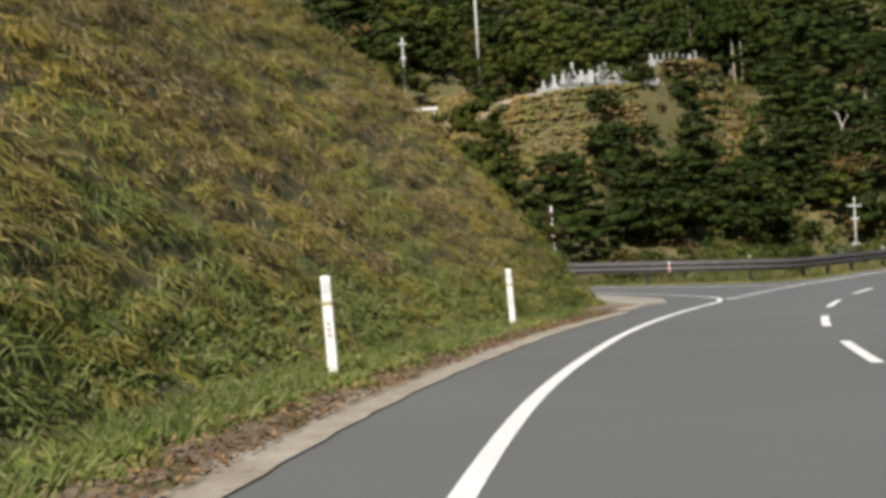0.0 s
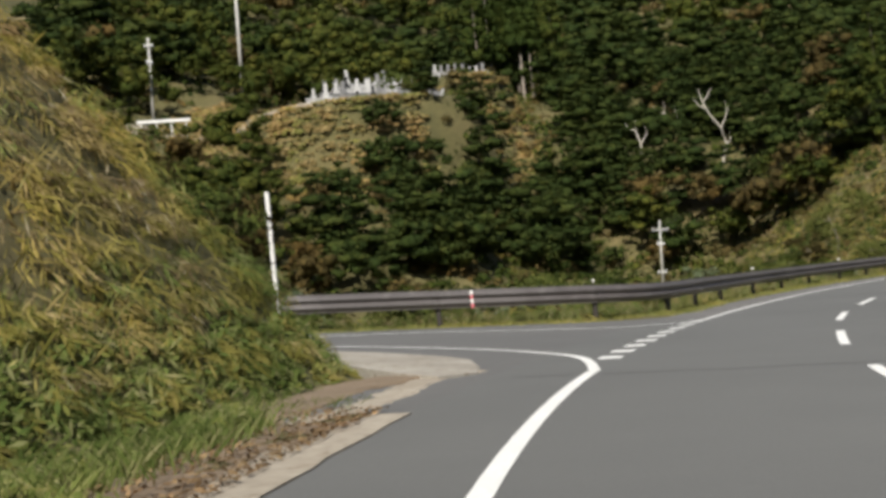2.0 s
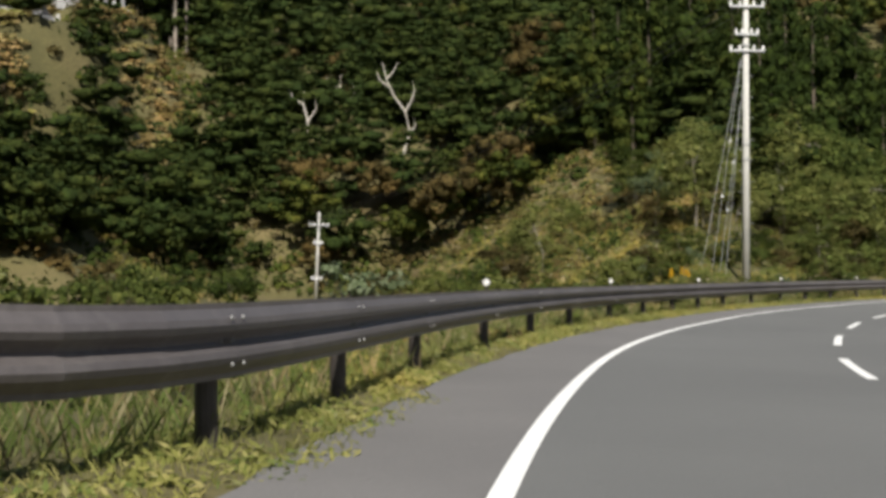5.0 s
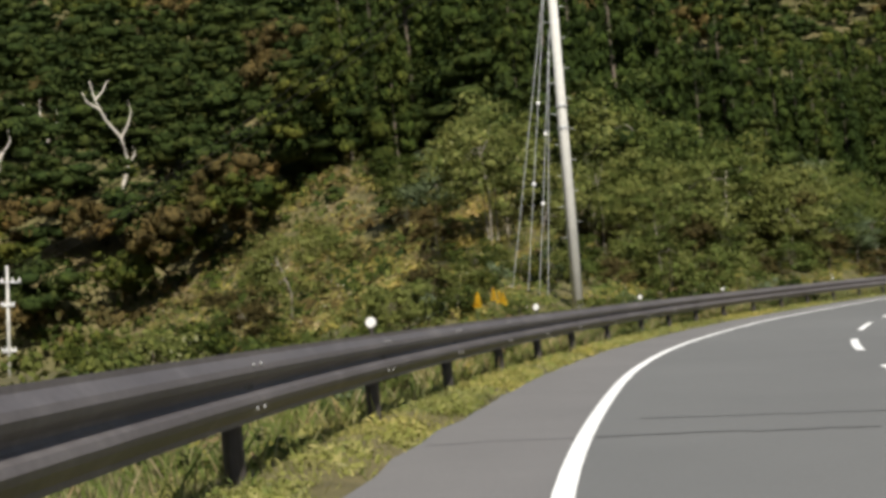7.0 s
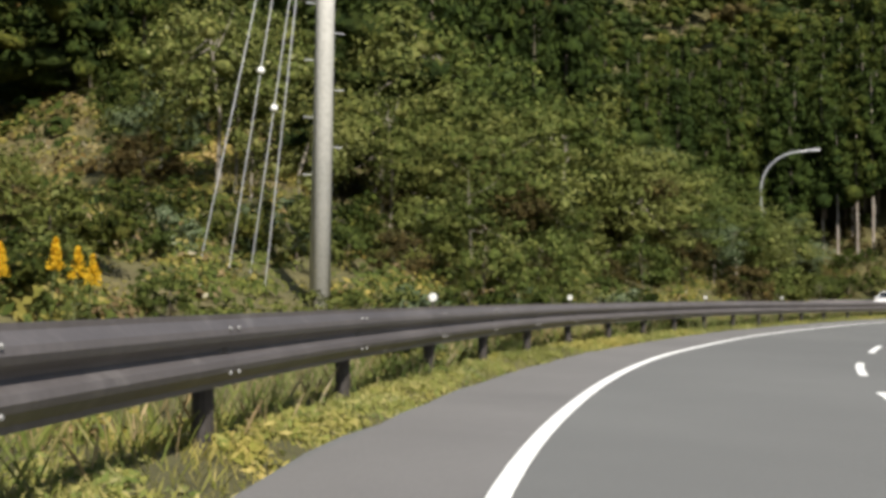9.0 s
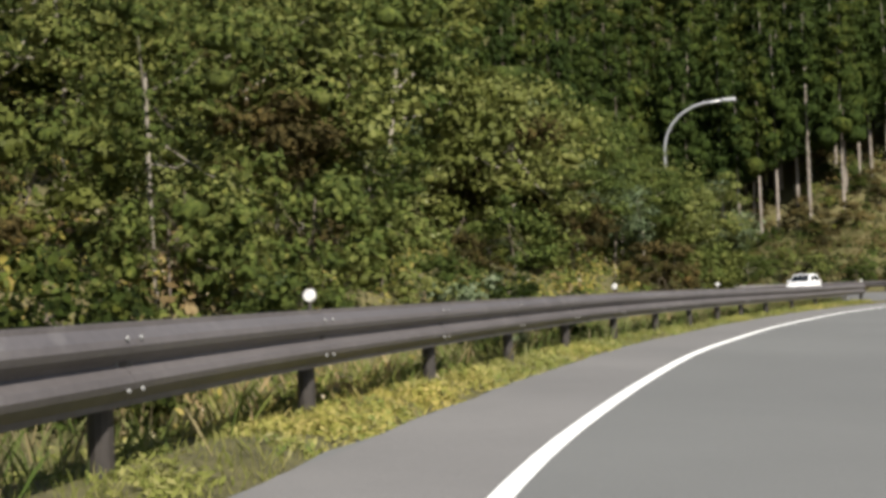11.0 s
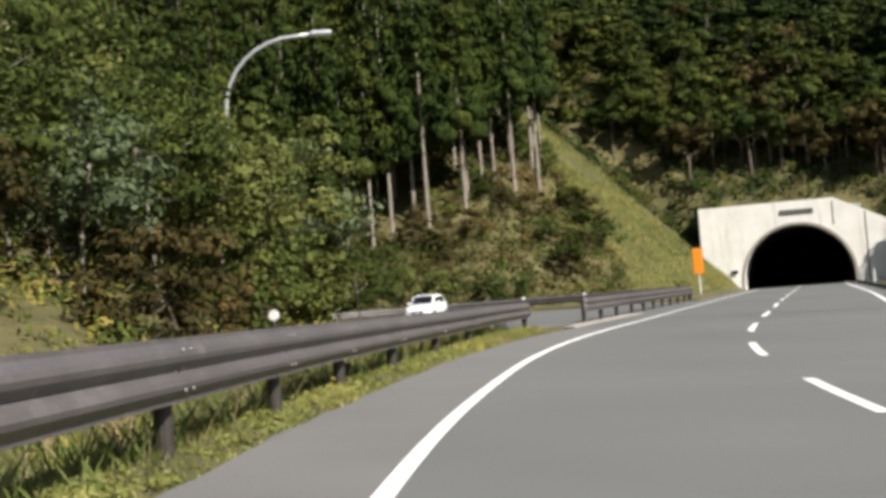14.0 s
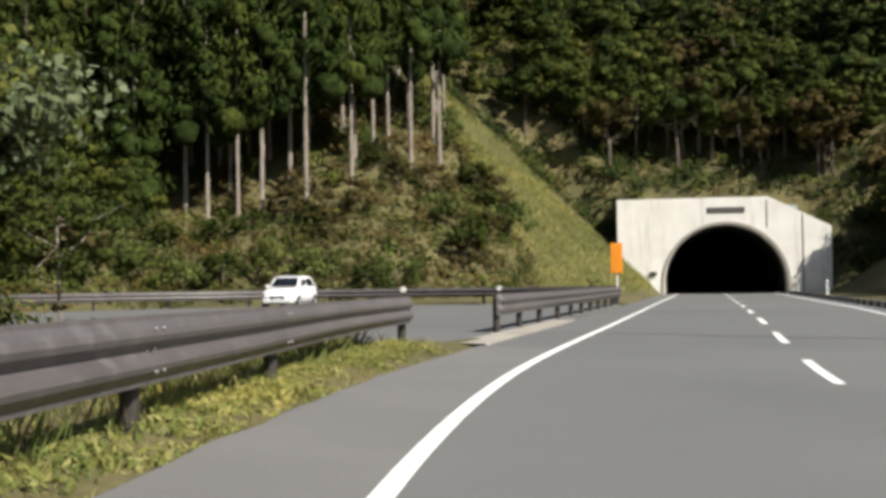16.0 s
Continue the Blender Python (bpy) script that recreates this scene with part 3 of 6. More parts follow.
def guardrail(way, s0, s1, pitch, label, ends=(False, False), reflect=None, drop=0.0, detail=True):
    sink = drop if callable(drop) else (lambda s: 0.0)
    drop = 0.0 if callable(drop) else drop
    x0, y0 = way.at(s0)
    rail = empty("guardrail", (float(x0), float(y0), drop), label, "guardrail", "roadside guardrails")
    org = Vector((float(x0), float(y0), drop))
    prof = beam_profile()
    posts = np.asarray(pitch, float) if np.ndim(pitch) else np.r_[np.arange(s0, s1 - pitch * 0.4, pitch), s1]
    n = len(posts) - 1
    for k in range(n):
        ss = np.linspace(posts[k] - 0.0, posts[k + 1] - 0.004, 5)
        verts = []
        for s in ss:
            for d, z in prof:
                x, y = way.at(s, -d)
                verts.append((float(x) - org.x, float(y) - org.y, z + sink(s)))
        m = len(prof)
        faces = [(a * m + i, a * m + (i + 1) % m, (a + 1) * m + (i + 1) % m, (a + 1) * m + i) for a in range(4) for i in range(m)]
        faces += [tuple(range(m))[::-1], tuple(range(4 * m, 5 * m))]
        put("beam", mesh_from("beam", verts, faces), RAIL_PAINT, rail)
        if detail:
            h = way.heading(posts[k])
            for dz, d in ((0.49, 0.069), (0.625, 0.002), (0.76, 0.069)):
                for ds in (-0.09, 0.09):
                    x, y = way.at(posts[k] + ds, -d - 0.001)
                    put("bolt", BOLT, None, rail, "", Matrix.Translation((float(x) - org.x, float(y) - org.y, dz + sink(posts[k]))) @ Matrix.Rotation(h + math.pi, 4, "Z"))
    post_bm = rod_bm((0, 0, -0.5), (0, 0, 0.76), 0.07, sides=12)
    cap = rod_bm((0, 0, 0.76), (0, 0, 0.785), 0.07, 0.04, sides=12)
    block = box_bm(0.1, 0.1, 0.2, (0, 0.0, 0.62), 0.01)
    block.transform(Matrix.Translation((0, -0.09, 0)))
    first = None
    for k, s in enumerate(posts):
        x, y = way.at(s, 0.13)
        at = Matrix.Translation((float(x) - org.x, float(y) - org.y, sink(s))) @ Matrix.Rotation(way.heading(s), 4, "Z")
        if first is None:
            first = part("post", join(post_bm, cap, block), POST_PAINT, rail, m=at)
        else:
            put("post", first.data, None, rail, "", at)
    for s in reflect or ():
        x, y = way.at(s, 0.13)
        reflector(rail, Matrix.Translation((float(x) - org.x, float(y) - org.y, sink(s))) @ Matrix.Rotation(way.heading(s), 4, "Z"))
    if ends[1] or ends[0]:
        for flag, s, sign in ((ends[0], s0, -1), (ends[1], s1, 1)):
            if not flag:
                continue
            verts, m = [], 9
            for a in range(m):
                t = a / (m - 1) * math.pi * 0.5
                for d, z in prof:
                    ds = 0.16 * math.sin(t)
                    x, y = way.at(s, -d * math.cos(t) + 0.10 * (1 - math.cos(t)))
                    h = way.heading(s)
                    verts.append((float(x) + sign * ds * math.cos(h) - org.x, float(y) + sign * ds * math.sin(h) - org.y, z + sink(s)))
            q = len(prof)
            faces = [(a * q + i, a * q + (i + 1) % q, (a + 1) * q + (i + 1) % q, (a + 1) * q + i) for a in range(m - 1) for i in range(q)] + [tuple(range((m - 1) * q, m * q))]
            put("end_piece", mesh_from("end_piece", verts, faces), RAIL_PAINT, rail)
    return rail


LENS = two_scale("white_reflector", (0.6, 0.6, 0.57), (0.72, 0.72, 0.69), 6.0, 80.0, 0.3, 0, 0.2, 0.002)
reflector_parts = []


def reflector(rail, at):
    """A round white reflector on a short stem over a post."""
    m = at @ Matrix.Translation((0, -0.05, 0))
    if not reflector_parts:
        stem = join(rod_bm((0, 0, 0.74), (0, 0, 0.90), 0.018, sides=8), rod_bm((0.012, 0, 0.955), (-0.004, 0, 0.955), 0.06, sides=20))
        a = part("reflector", stem, POST_PAINT, rail, "round white reflector on a dark stem", m)
        disc = rod_bm((-0.0045, 0, 0.955), (-0.018, 0, 0.955), 0.052, 0.045, sides=20)
        b = part("reflector_lens", disc, LENS, a)
        reflector_parts.extend((a.data, b.data))
    else:
        a = put("reflector", reflector_parts[0], None, rail, "round white reflector on a dark stem", m)
        put("reflector_lens", reflector_parts[1], None, a)


RAIL = Way([(-18, 60.2), (-6, 55.6), (2, 52.7), (8, 51.05), (11, 50.5), (14.25, 50.3), (16.5, 50.0), (18.25, 50.05), (19.6, 50.55), (20.8, 51.5), (22.5, 53.45), (25.1, 56.7), (28.93, 61.2), (32.45, 65.0), (36.06, 68.5), (39.91, 71.8),
            (43.92, 74.95), (48.11, 77.93), (52.43, 80.8), (56.83, 83.43), (61.25, 85.86), (65.78, 88.0), (75.5, 91.7), (80.28, 93.1), (86.13, 94.72), (90.95, 96.0), (96.82, 97.42), (101.74, 98.5), (107.58, 99.75), (112.8, 100.55)], 0.15)
sr = RAIL.project(37.55, 69.8)[0][0]
steps = np.interp(np.arange(-5, 22), (-5, -4, -3, -2, -1, 0, 1, 2, 3, 4, 5, 6, 7, 10, 13, 14, 17, 18, 19, 20, 21), (-6.21, -5.4, -4.45, -3.15, -2.0, -0.93, 0.2, 1.18, 2.1, 2.9, 3.74, 4.74, 5.76, 8.47, 11.18, 12.03, 14.62, 15.45, 16.43, 17.54, 18.7))
s_bend, s_west = RAIL.project(18.25, 50.05)[0][0], RAIL.project(14.25, 50.3)[0][0]
rail_posts = np.r_[np.arange(s_west, 0.5, -3.92)[::-1], s_bend, sr + 3.92 * steps]
rail_posts = np.r_[rail_posts[rail_posts < RAIL.length - 1.6], RAIL.length]


def rail_drop(s):
    x, y = RAIL.at(s)
    side_part = 1 - float(smooth(s_bend - 0.5, s_bend + 4.0, s))
    return -0.03 - 0.1 * float(smooth(RAIL.length - 36, RAIL.length - 6, s)) + side_part * (float(mouth_z(x, y)[0]) + 0.05)


guardrail(RAIL, rail_posts[0], RAIL.length, rail_posts, "dark brown steel W-beam guardrail on round posts along the road verge", (False, True),
          [s_bend] + [sr + 3.92 * k for k in (-3.15, 0.2, 2.9, 5.76, 8.47, 12.03, 14.62)] + [RAIL.length - 0.1], drop=rail_drop)
RAIL2 = Way([(118.6, 100.4), (124, 100.85), (129.5, 101.2), (138.7, 102.0), (151.5, 103.1)])
guardrail(RAIL2, 0, RAIL2.length, 3.3, "short dark brown steel guardrail beyond the access gap", (True, True), [0.1], drop=-0.15, detail=False)
RAIL3 = Way([(112.5, 117), (117.0, 121.5), (126, 127.6), (142, 129.3), (151.3, 125.3), (155.4, 119.2), (155.6, 110), (152.6, 103.6)])
guardrail(RAIL3, 0, RAIL3.length, 4.0, "dark brown guardrail round the far side of the access road", (True, True), drop=-0.12, detail=False)


# ---------------------------------------------------------------- tunnel portal
def tunnel():
    m = pose(196.1, 102.0, -0.1, 0, 0, 5.4 - 90)  # local y looks along the road, x to the right
    t = empty("tunnel_portal", label="pale weathered concrete tunnel portal with a dark arched mouth", category="tunnel", m=m)
    arch = [(4.6 * math.cos(a), 0.75 + 4.55 * math.sin(a)) for a in np.linspace(math.pi, 0, 25)]
    inner = [(-4.6, -0.4)] + arch + [(4.6, -0.4)]
    outline = [(-8.1, -0.4), (-8.1, 7.3), (3.2, 7.3), (7.8, 5.0), (7.8, -0.4)] + inner[::-1]
    bm = bmesh.new()
    front = [bm.verts.new((x, 0, z)) for x, z in outline]
    back = [bm.verts.new((x, 3.4, z)) for x, z in outline]
    bm.faces.new(front)
    bm.faces.new(back[::-1])
    for i in range(len(front)):
        j = (i + 1) % len(front)
        bm.faces.new((front[i], back[i], back[j], front[j]))
    wm, nt, b = blank("portal_concrete", 0.9)
    base = ramp(nt, noise_at(nt, 0.5, 6.0), (0.3, (0.66, 0.64, 0.59)), (0.65, (0.78, 0.76, 0.71)))
    runs = ramp(nt, noise_at(nt, 1.0, 6.0, 0.7, (1.6, 1.6, 0.12)), (0.54, (0, 0, 0)), (0.76, (0.7, 0.7, 0.7)))
    c = mixed(nt, runs, base, (0.38, 0.36, 0.31))
    nt.links.new(c, b.inputs["Base Color"])
    bumped(nt, b, noise_at(nt, 10.0, 6.0), 0.3, 0.02)
    part("portal_wall", bm, wm, t)
    # lip round the mouth
    bm = bmesh.new()
    big = [(x * 1.045, z + 0.18 * max(0, (z - 0.7)) / 4.5) for x, z in inner]
    rows = [[bm.verts.new((x, y, z)) for x, z in pts] for y, pts in ((0.002, inner), (-0.06, inner), (-0.06, big), (0.002, big))]
    for a, b2 in zip(rows, rows[1:]):
        for i in range(len(inner) - 1):
            bm.faces.new((a[i], a[i + 1], b2[i + 1], b2[i]))
    part("mouth_rim", bm, CONCRETE, t)
    # lining, near-black all over
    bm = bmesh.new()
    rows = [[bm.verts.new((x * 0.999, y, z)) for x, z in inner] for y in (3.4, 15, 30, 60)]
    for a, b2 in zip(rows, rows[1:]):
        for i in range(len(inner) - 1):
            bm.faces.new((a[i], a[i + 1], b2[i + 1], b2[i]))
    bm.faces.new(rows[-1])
    part("tunnel_lining", bm, two_scale("dark_lining", (0.035, 0.033, 0.03), (0.06, 0.057, 0.052), 0.5, 8.0), t, "near-black tunnel lining")
    part("name_plate", box_bm(2.8, 0.06, 0.42, (0.1, -0.03, 6.35), 0.01), two_scale("plate_bronze", (0.09, 0.085, 0.08), (0.14, 0.13, 0.12), 3, 20, 0.5, 0.3), t, "dark oblong name plate")
    for x, z0, z1 in ((3.1, 5.0, 7.0), (5.7, 0.1, 5.9)):
        part("expansion_joint", box_bm(0.09, 0.02, z1 - z0, (x, -0.008, (z0 + z1) / 2)), POST_PAINT, t)
    part("wall_box", box_bm(0.5, 0.16, 0.3, (-5.4, -0.08, 1.6), 0.02), POST_PAINT, t, "small dark box on the wall")


tunnel()

# apron that fills the corner between the two roads, and the concrete corner slab
def slab(name, pts, z, mat, label, category, thick=0.2, kind="structure"):
    bm = bmesh.new()
    zs = [float(z(x, y)) if callable(z) else z for x, y in pts]
    top = [bm.verts.new((x, y, h)) for (x, y), h in zip(pts, zs)]
    low = [bm.verts.new((x, y, h - thick)) for (x, y), h in zip(pts, zs)]
    bm.faces.new(top)
    for i in range(len(top)):
        j = (i + 1) % len(top)
        bm.faces.new((top[i], low[i], low[j], top[j]))
    bmesh.ops.triangulate(bm, faces=[f for f in bm.faces if len(f.verts) > 4])
    return tagged(part(name, bm, mat, None), label, category, kind=kind)


def ribbon(name, outer, inner, z_out, z_in, mat, label, thick=0.25, cut=3, rough_edge=0.03, seed=1):
    """A slab between two edges, with a slightly uneven rim."""
    rr = random.Random(seed)

    def dense(pts):
        p = np.array(pts, float)
        t = np.r_[0, np.cumsum(np.hypot(*np.diff(p, axis=0).T))]
        u = np.linspace(0, t[-1], 40)
        return np.stack([np.interp(u, t, p[:, 0]), np.interp(u, t, p[:, 1])], 1)

    A, B = dense(outer), dense(inner)
    bm = bmesh.new()
    rows = []
    for (ax, ay), (bx, by) in zip(A, B):
        za = float(z_out(ax, ay)) if callable(z_out) else z_out
        zb = float(z_in(bx, by)) if callable(z_in) else z_in
        k = rr.uniform(-rough_edge, rough_edge)
        row = [(ax + k, ay, za - thick)] + [(ax + (bx - ax) * f + k * (1 - f), ay + (by - ay) * f, za + (zb - za) * f + rr.uniform(-0.004, 0.004) - (0.02 if f == 0 else 0)) for f in [0, 0.03] + [(q + 1) / cut for q in range(cut)]] + [(bx, by, zb - thick)]
        rows.append([bm.verts.new(v) for v in row])
    for r0, r1 in zip(rows, rows[1:]):
        for c in range(len(r0) - 1):
            bm.faces.new((r0[c], r0[c + 1], r1[c + 1], r1[c]))
    bm.faces.new(rows[0])
    bm.faces.new(rows[-1][::-1])
    return tagged(part(name, bm, mat, None), label, "pavement", kind="structure")


def road_here(x, y):
    s, u = EDGE.project(x, y)
    return float(road_z(s, u)[0]) + 0.012


ribbon("corner_slab", [(10.36, 35.2), (10.7, 36.2), (10.92, 36.96), (11.13, 37.9), (11.08, 38.7), (10.89, 39.4), (10.55, 40.5), (9.75, 42.1)], [(9.71, 34.75), (9.45, 35.6), (9.3, 36.6), (9.25, 37.6), (9.2, 38.6), (9.15, 39.4), (9.15, 40.4), (9.05, 41.8)],
       lambda x, y: float(mouth_z(x, y)[0]) + 0.02, lambda x, y: float(mouth_z(x, y)[0]) + 0.03, CONCRETE, "pale rounded concrete slab at the junction corner", 0.25, 4, 0.012, 3)
DUSTY = two_scale("dusty_concrete", (0.28, 0.24, 0.185), (0.42, 0.375, 0.305), 1.1, 8.0, 0.95, 0, 0.5, 0.012, (0.15, 0.105, 0.065))
tagged(strip("corner_asphalt", EDGE, EDGE.project(7.0, 28.0)[0][0], EDGE.project(12.2, 35.6)[0][0], (1.2, 1.8, 2.6), lambda s, u: np.maximum(road_z(s, u), mouth_z(*EDGE.at(s, u)) - 0.03) - 0.004, ASPHALT_OLD, None, 0.5, "", 0.15), "grey asphalt apron at the junction corner", "road", kind="structure")
ribbon("gutter_apron", [(7.2, 30.0), (7.96, 31.15), (8.59, 32.25), (8.93, 32.95), (9.31, 33.85), (9.9, 35.0), (10.6, 35.5)], [(6.7, 31.0), (7.1, 32.3), (7.5, 33.5), (7.9, 34.4), (8.6, 35.3), (9.35, 36.0), (10.4, 35.9)],
       road_here, 0.0, DUSTY, "worn pale concrete gutter covered with soil at the corner", 0.2, 4, 0.05, 4)
ribbon("soil_patch", [(7.0, 30.6), (7.5, 31.7), (8.1, 32.9), (8.6, 33.9), (9.3, 34.7), (9.75, 35.3)], [(6.6, 31.2), (7.0, 32.4), (7.4, 33.6), (7.8, 34.5), (8.5, 35.4), (9.3, 36.0)],
       lambda x, y: road_here(x, y) + 0.035, 0.04, SOIL, "brown soil washed over the gutter at the corner", 0.1, 3, 0.12, 9)
r = random.Random(8)
s = EDGE.project(-2.2, -12)[0][0]
while s < EDGE.project(7.2, 28.8)[0][0] + 0.6:
    n = r.uniform(1.0, 2.4)
    w = r.uniform(0.35, 0.6)
    pts = [EDGE.at(s + q * n, 1.22 + u * w + r.uniform(-0.05, 0.05) * (u > 0.5)) for q, u in ((0.0, 0), (0.3, -0.03), (0.6, 0.03), (1.0, 0), (1.0, 0.9), (0.8, 1.1), (0.55, 0.95), (0.3, 1.1), (0.0, 0.85))]
    pts = [(float(x), float(y)) for x, y in pts]
    slab("gutter_slab", pts, lambda x, y: road_here(x, y) + 0.004, DUSTY, "cracked dusty concrete gutter slab along the road edge", "pavement", 0.15)
    s += n
strip("kerb_strip", EDGE, EDGE.project(112.6, 97.9)[0][0], EDGE.project(127, 99.4)[0][0], (1.2, 1.75), lift(0.03), CONCRETE, None, 0.8, "", 0.2).name = "kerb"
tagged(bpy.data.objects["kerb"], "low pale concrete kerb at the access gap", "kerb", kind="structure")


tagged(strip("soil_strip", EDGE, EDGE.project(-2.2, -12)[0][0], S_KINK - 5.5, (1.42, 1.6, 1.8, 2.1, 2.6), lambda s, u: -0.045 + 0.055 * smooth(1.4, 2.1, u) + 0.02 * waves(s, u, 0.7, 17), SOIL, None, 0.3, "", 0.1, 0.15, 6),
       "brown soil and litter along the road edge", "soil", kind="structure")

# ---------------------------------------------------------------- plants
RNG = np.random.RandomState(11)


def unit(n, rng):
    v = rng.normal(size=(n, 3))
    return v / np.linalg.norm(v, axis=1)[:, None]


def leaf_quads(p, normal, length, width, rng, axis=None):
    """Diamond leaves at p with given normals, pointing along an axis or anyhow."""
    n = len(p)
    a = np.cross(normal, unit(n, rng)) if axis is None else axis - normal * (axis * normal).sum(1, keepdims=True)
    a /= np.linalg.norm(a, axis=1)[:, None] + 1e-9
    b = np.cross(normal, a)
    L, W = (np.broadcast_to(q, n)[:, None] for q in (length, width))
    return np.stack([p - a * L / 2, p + b * W / 2 + a * L * 0.08, p + a * L / 2, p - b * W / 2 + a * L * 0.08], 1)


def ball(fine):
    bm = bmesh.new()
    bmesh.ops.create_icosphere(bm, subdivisions=fine, radius=1.0)
    v, f = np.array([p.co[:] for p in bm.verts]), np.array([[p.index for p in q.verts] for q in bm.faces])
    bm.free()
    return v, f


BALL_V, BALL_F = ball(1)


def clumps_of(c, r, flat, leaves, size, rng, core=0.6, ratio=0.6, hang=False):
    """Uneven knots of twigs, each with loose leaves round it: vertices, triangles and leaf quads."""
    ball_v, ball_f = BALL_V, BALL_F
    n, k = len(c), len(ball_v)
    wob = rng.uniform(0.6, 1.35, (n, k, 1))
    v = c[:, None] + ball_v[None] * wob * (r[:, None, None] * core) * (1, 1, flat)
    f = ball_f[None] + (k * np.arange(n))[:, None, None]
    m = n * leaves
    d = unit(m, rng)
    d[:, 2] = np.where(rng.rand(m) < 0.75, np.abs(d[:, 2]), d[:, 2])
    p = np.repeat(c, leaves, 0) + d * np.repeat(r, leaves)[:, None] * (1, 1, flat) * rng.uniform(0.55, 1.2, (m, 1))
    nrm = d * (1, 1, 1 / flat) + 0.6 * unit(m, rng)
    nrm /= np.linalg.norm(nrm, axis=1)[:, None]
    q = size * rng.uniform(0.6, 1.5, m)
    axis = d * 0.7 + 0.45 * unit(m, rng) - (0, 0, 0.9) if hang else None
    return v.reshape(-1, 3), f.reshape(-1, 3), leaf_quads(p, nrm, q, q * ratio, rng, axis)


def leafy(name, v, f, q, mat):
    """One mesh of knots (triangles) and leaves (quads)."""
    nv, nf, nq = len(v), len(f), len(q)
    me = bpy.data.meshes.new(name)
    me.vertices.add(nv + 4 * nq)
    me.vertices.foreach_set("co", np.concatenate([v, q.reshape(-1, 3)]).astype(np.float32).ravel())
    me.loops.add(3 * nf + 4 * nq)
    me.loops.foreach_set("vertex_index", np.concatenate([f.ravel(), nv + np.arange(4 * nq)]).astype(np.int32))
    me.polygons.add(nf + nq)
    me.polygons.foreach_set("loop_start", np.concatenate([3 * np.arange(nf), 3 * nf + 4 * np.arange(nq)]).astype(np.int32))
    me.polygons.foreach_set("loop_total", np.concatenate([np.full(nf, 3), np.full(nq, 4)]).astype(np.int32))
    me.polygons.foreach_set("use_smooth", np.concatenate([np.ones(nf, bool), np.zeros(nq, bool)]))
    me.update(calc_edges=True)
    me.materials.append(mat)
    return me


def crown_places(seed, rx, rz, zc, clumps, low=-0.5, tiers=0):
    """Where the knots of a crown sit and how large they are; tiers gives flat storeys like a pine's."""
    rng = np.random.RandomState(seed)
    if tiers:
        c, r = [], []
        for k in range(tiers):
            f = k / max(1, tiers - 1)
            wide, n = rx * (1 - 0.72 * f ** 1.4) * rng.uniform(0.75, 1.15), max(1, int(round(clumps / tiers * 1.7 * (1 - 0.75 * f))))
            for j in range(n):
                a, q = 6.28 * j / n + rng.uniform(-0.5, 0.5) + k, wide * rng.uniform(0.35, 0.72)
                c.append((q * math.cos(a), q * math.sin(a), zc - rz * 0.9 + 1.85 * rz * f + rng.uniform(-0.5, 0.5)))
                r.append(wide * rng.uniform(0.28, 0.62) + 0.12)
        return np.array(c), np.array(r)
    d = unit(clumps * 4, rng)
    d = d[d[:, 2] > low][:clumps]
    return d * rng.uniform(0.45, 0.95, (len(d), 1)) * (rx, rx, rz) + (0, 0, zc), rx * rng.uniform(0.18, 0.46, len(d))


def limbs(seed, height, r0, centres):
    """A trunk and the main limbs that reach into the crown."""
    rng = random.Random(seed)
    bend = [Vector((0, 0, -0.4)), Vector((rng.uniform(-0.15, 0.15), rng.uniform(-0.15, 0.15), height * 0.35)), Vector((rng.uniform(-0.3, 0.3), rng.uniform(-0.3, 0.3), height * 0.7))]
    bms = [tube_bm(bend, [r0, r0 * 0.75, r0 * 0.45], 7)]
    for c in list(centres)[:6]:
        a = bend[1].lerp(bend[2], rng.uniform(0.1, 1.0))
        b = Vector(c)
        bms.append(tube_bm([a, a.lerp(b, 0.5) + Vector((0, 0, -0.15)), b], [r0 * 0.4, r0 * 0.26, r0 * 0.08], 5))
    return join(*bms)


class Kind:
    """A plant built once and then repeated."""

    def __init__(self, name, label, category, group, leaf, seed, height, rx, rz, clumps, leaves, size, mat, flat=0.7, low=-0.5, trunk=0.14, wood=None, tiers=0, core=0.62):
        c, r = crown_places(seed, rx, rz, height - rz * 0.95, clumps, low, tiers)
        self.leaf = leafy(leaf, *clumps_of(c, r, flat, leaves, size, np.random.RandomState(seed), core), mat)
        self.mid = clumps_of(c, r * 1.05, flat, leaves // 2, size * 1.3, np.random.RandomState(seed), core)
        big = np.argsort(-r)[: max(5, len(r) // 2)]
        self.far = clumps_of(c[big], r[big] * 1.3, flat, 16, size * 2.0, np.random.RandomState(seed), core)
        bm = limbs(seed, height, trunk, c)
        self.wood = bpy.data.meshes.new("trunk")
        bm.to_mesh(self.wood)
        bm.free()
        self.wood.materials.append(wood or BARK)
        self.names = (name, label, category, group, leaf)
        self.mat = mat

    def place(self, x, y, z, scale, turn):
        name, label, category, group, leaf = self.names
        m = Matrix.Translation((x, y, z)) @ Matrix.Rotation(turn, 4, "Z") @ Matrix.Diagonal((scale, scale, scale, 1))
        t = empty(name, label=label, category=category, group=group, m=m)
        put("trunk" if "tree" in category else "stem", self.wood, None, t)
        put(leaf, self.leaf, None, t)
        return t


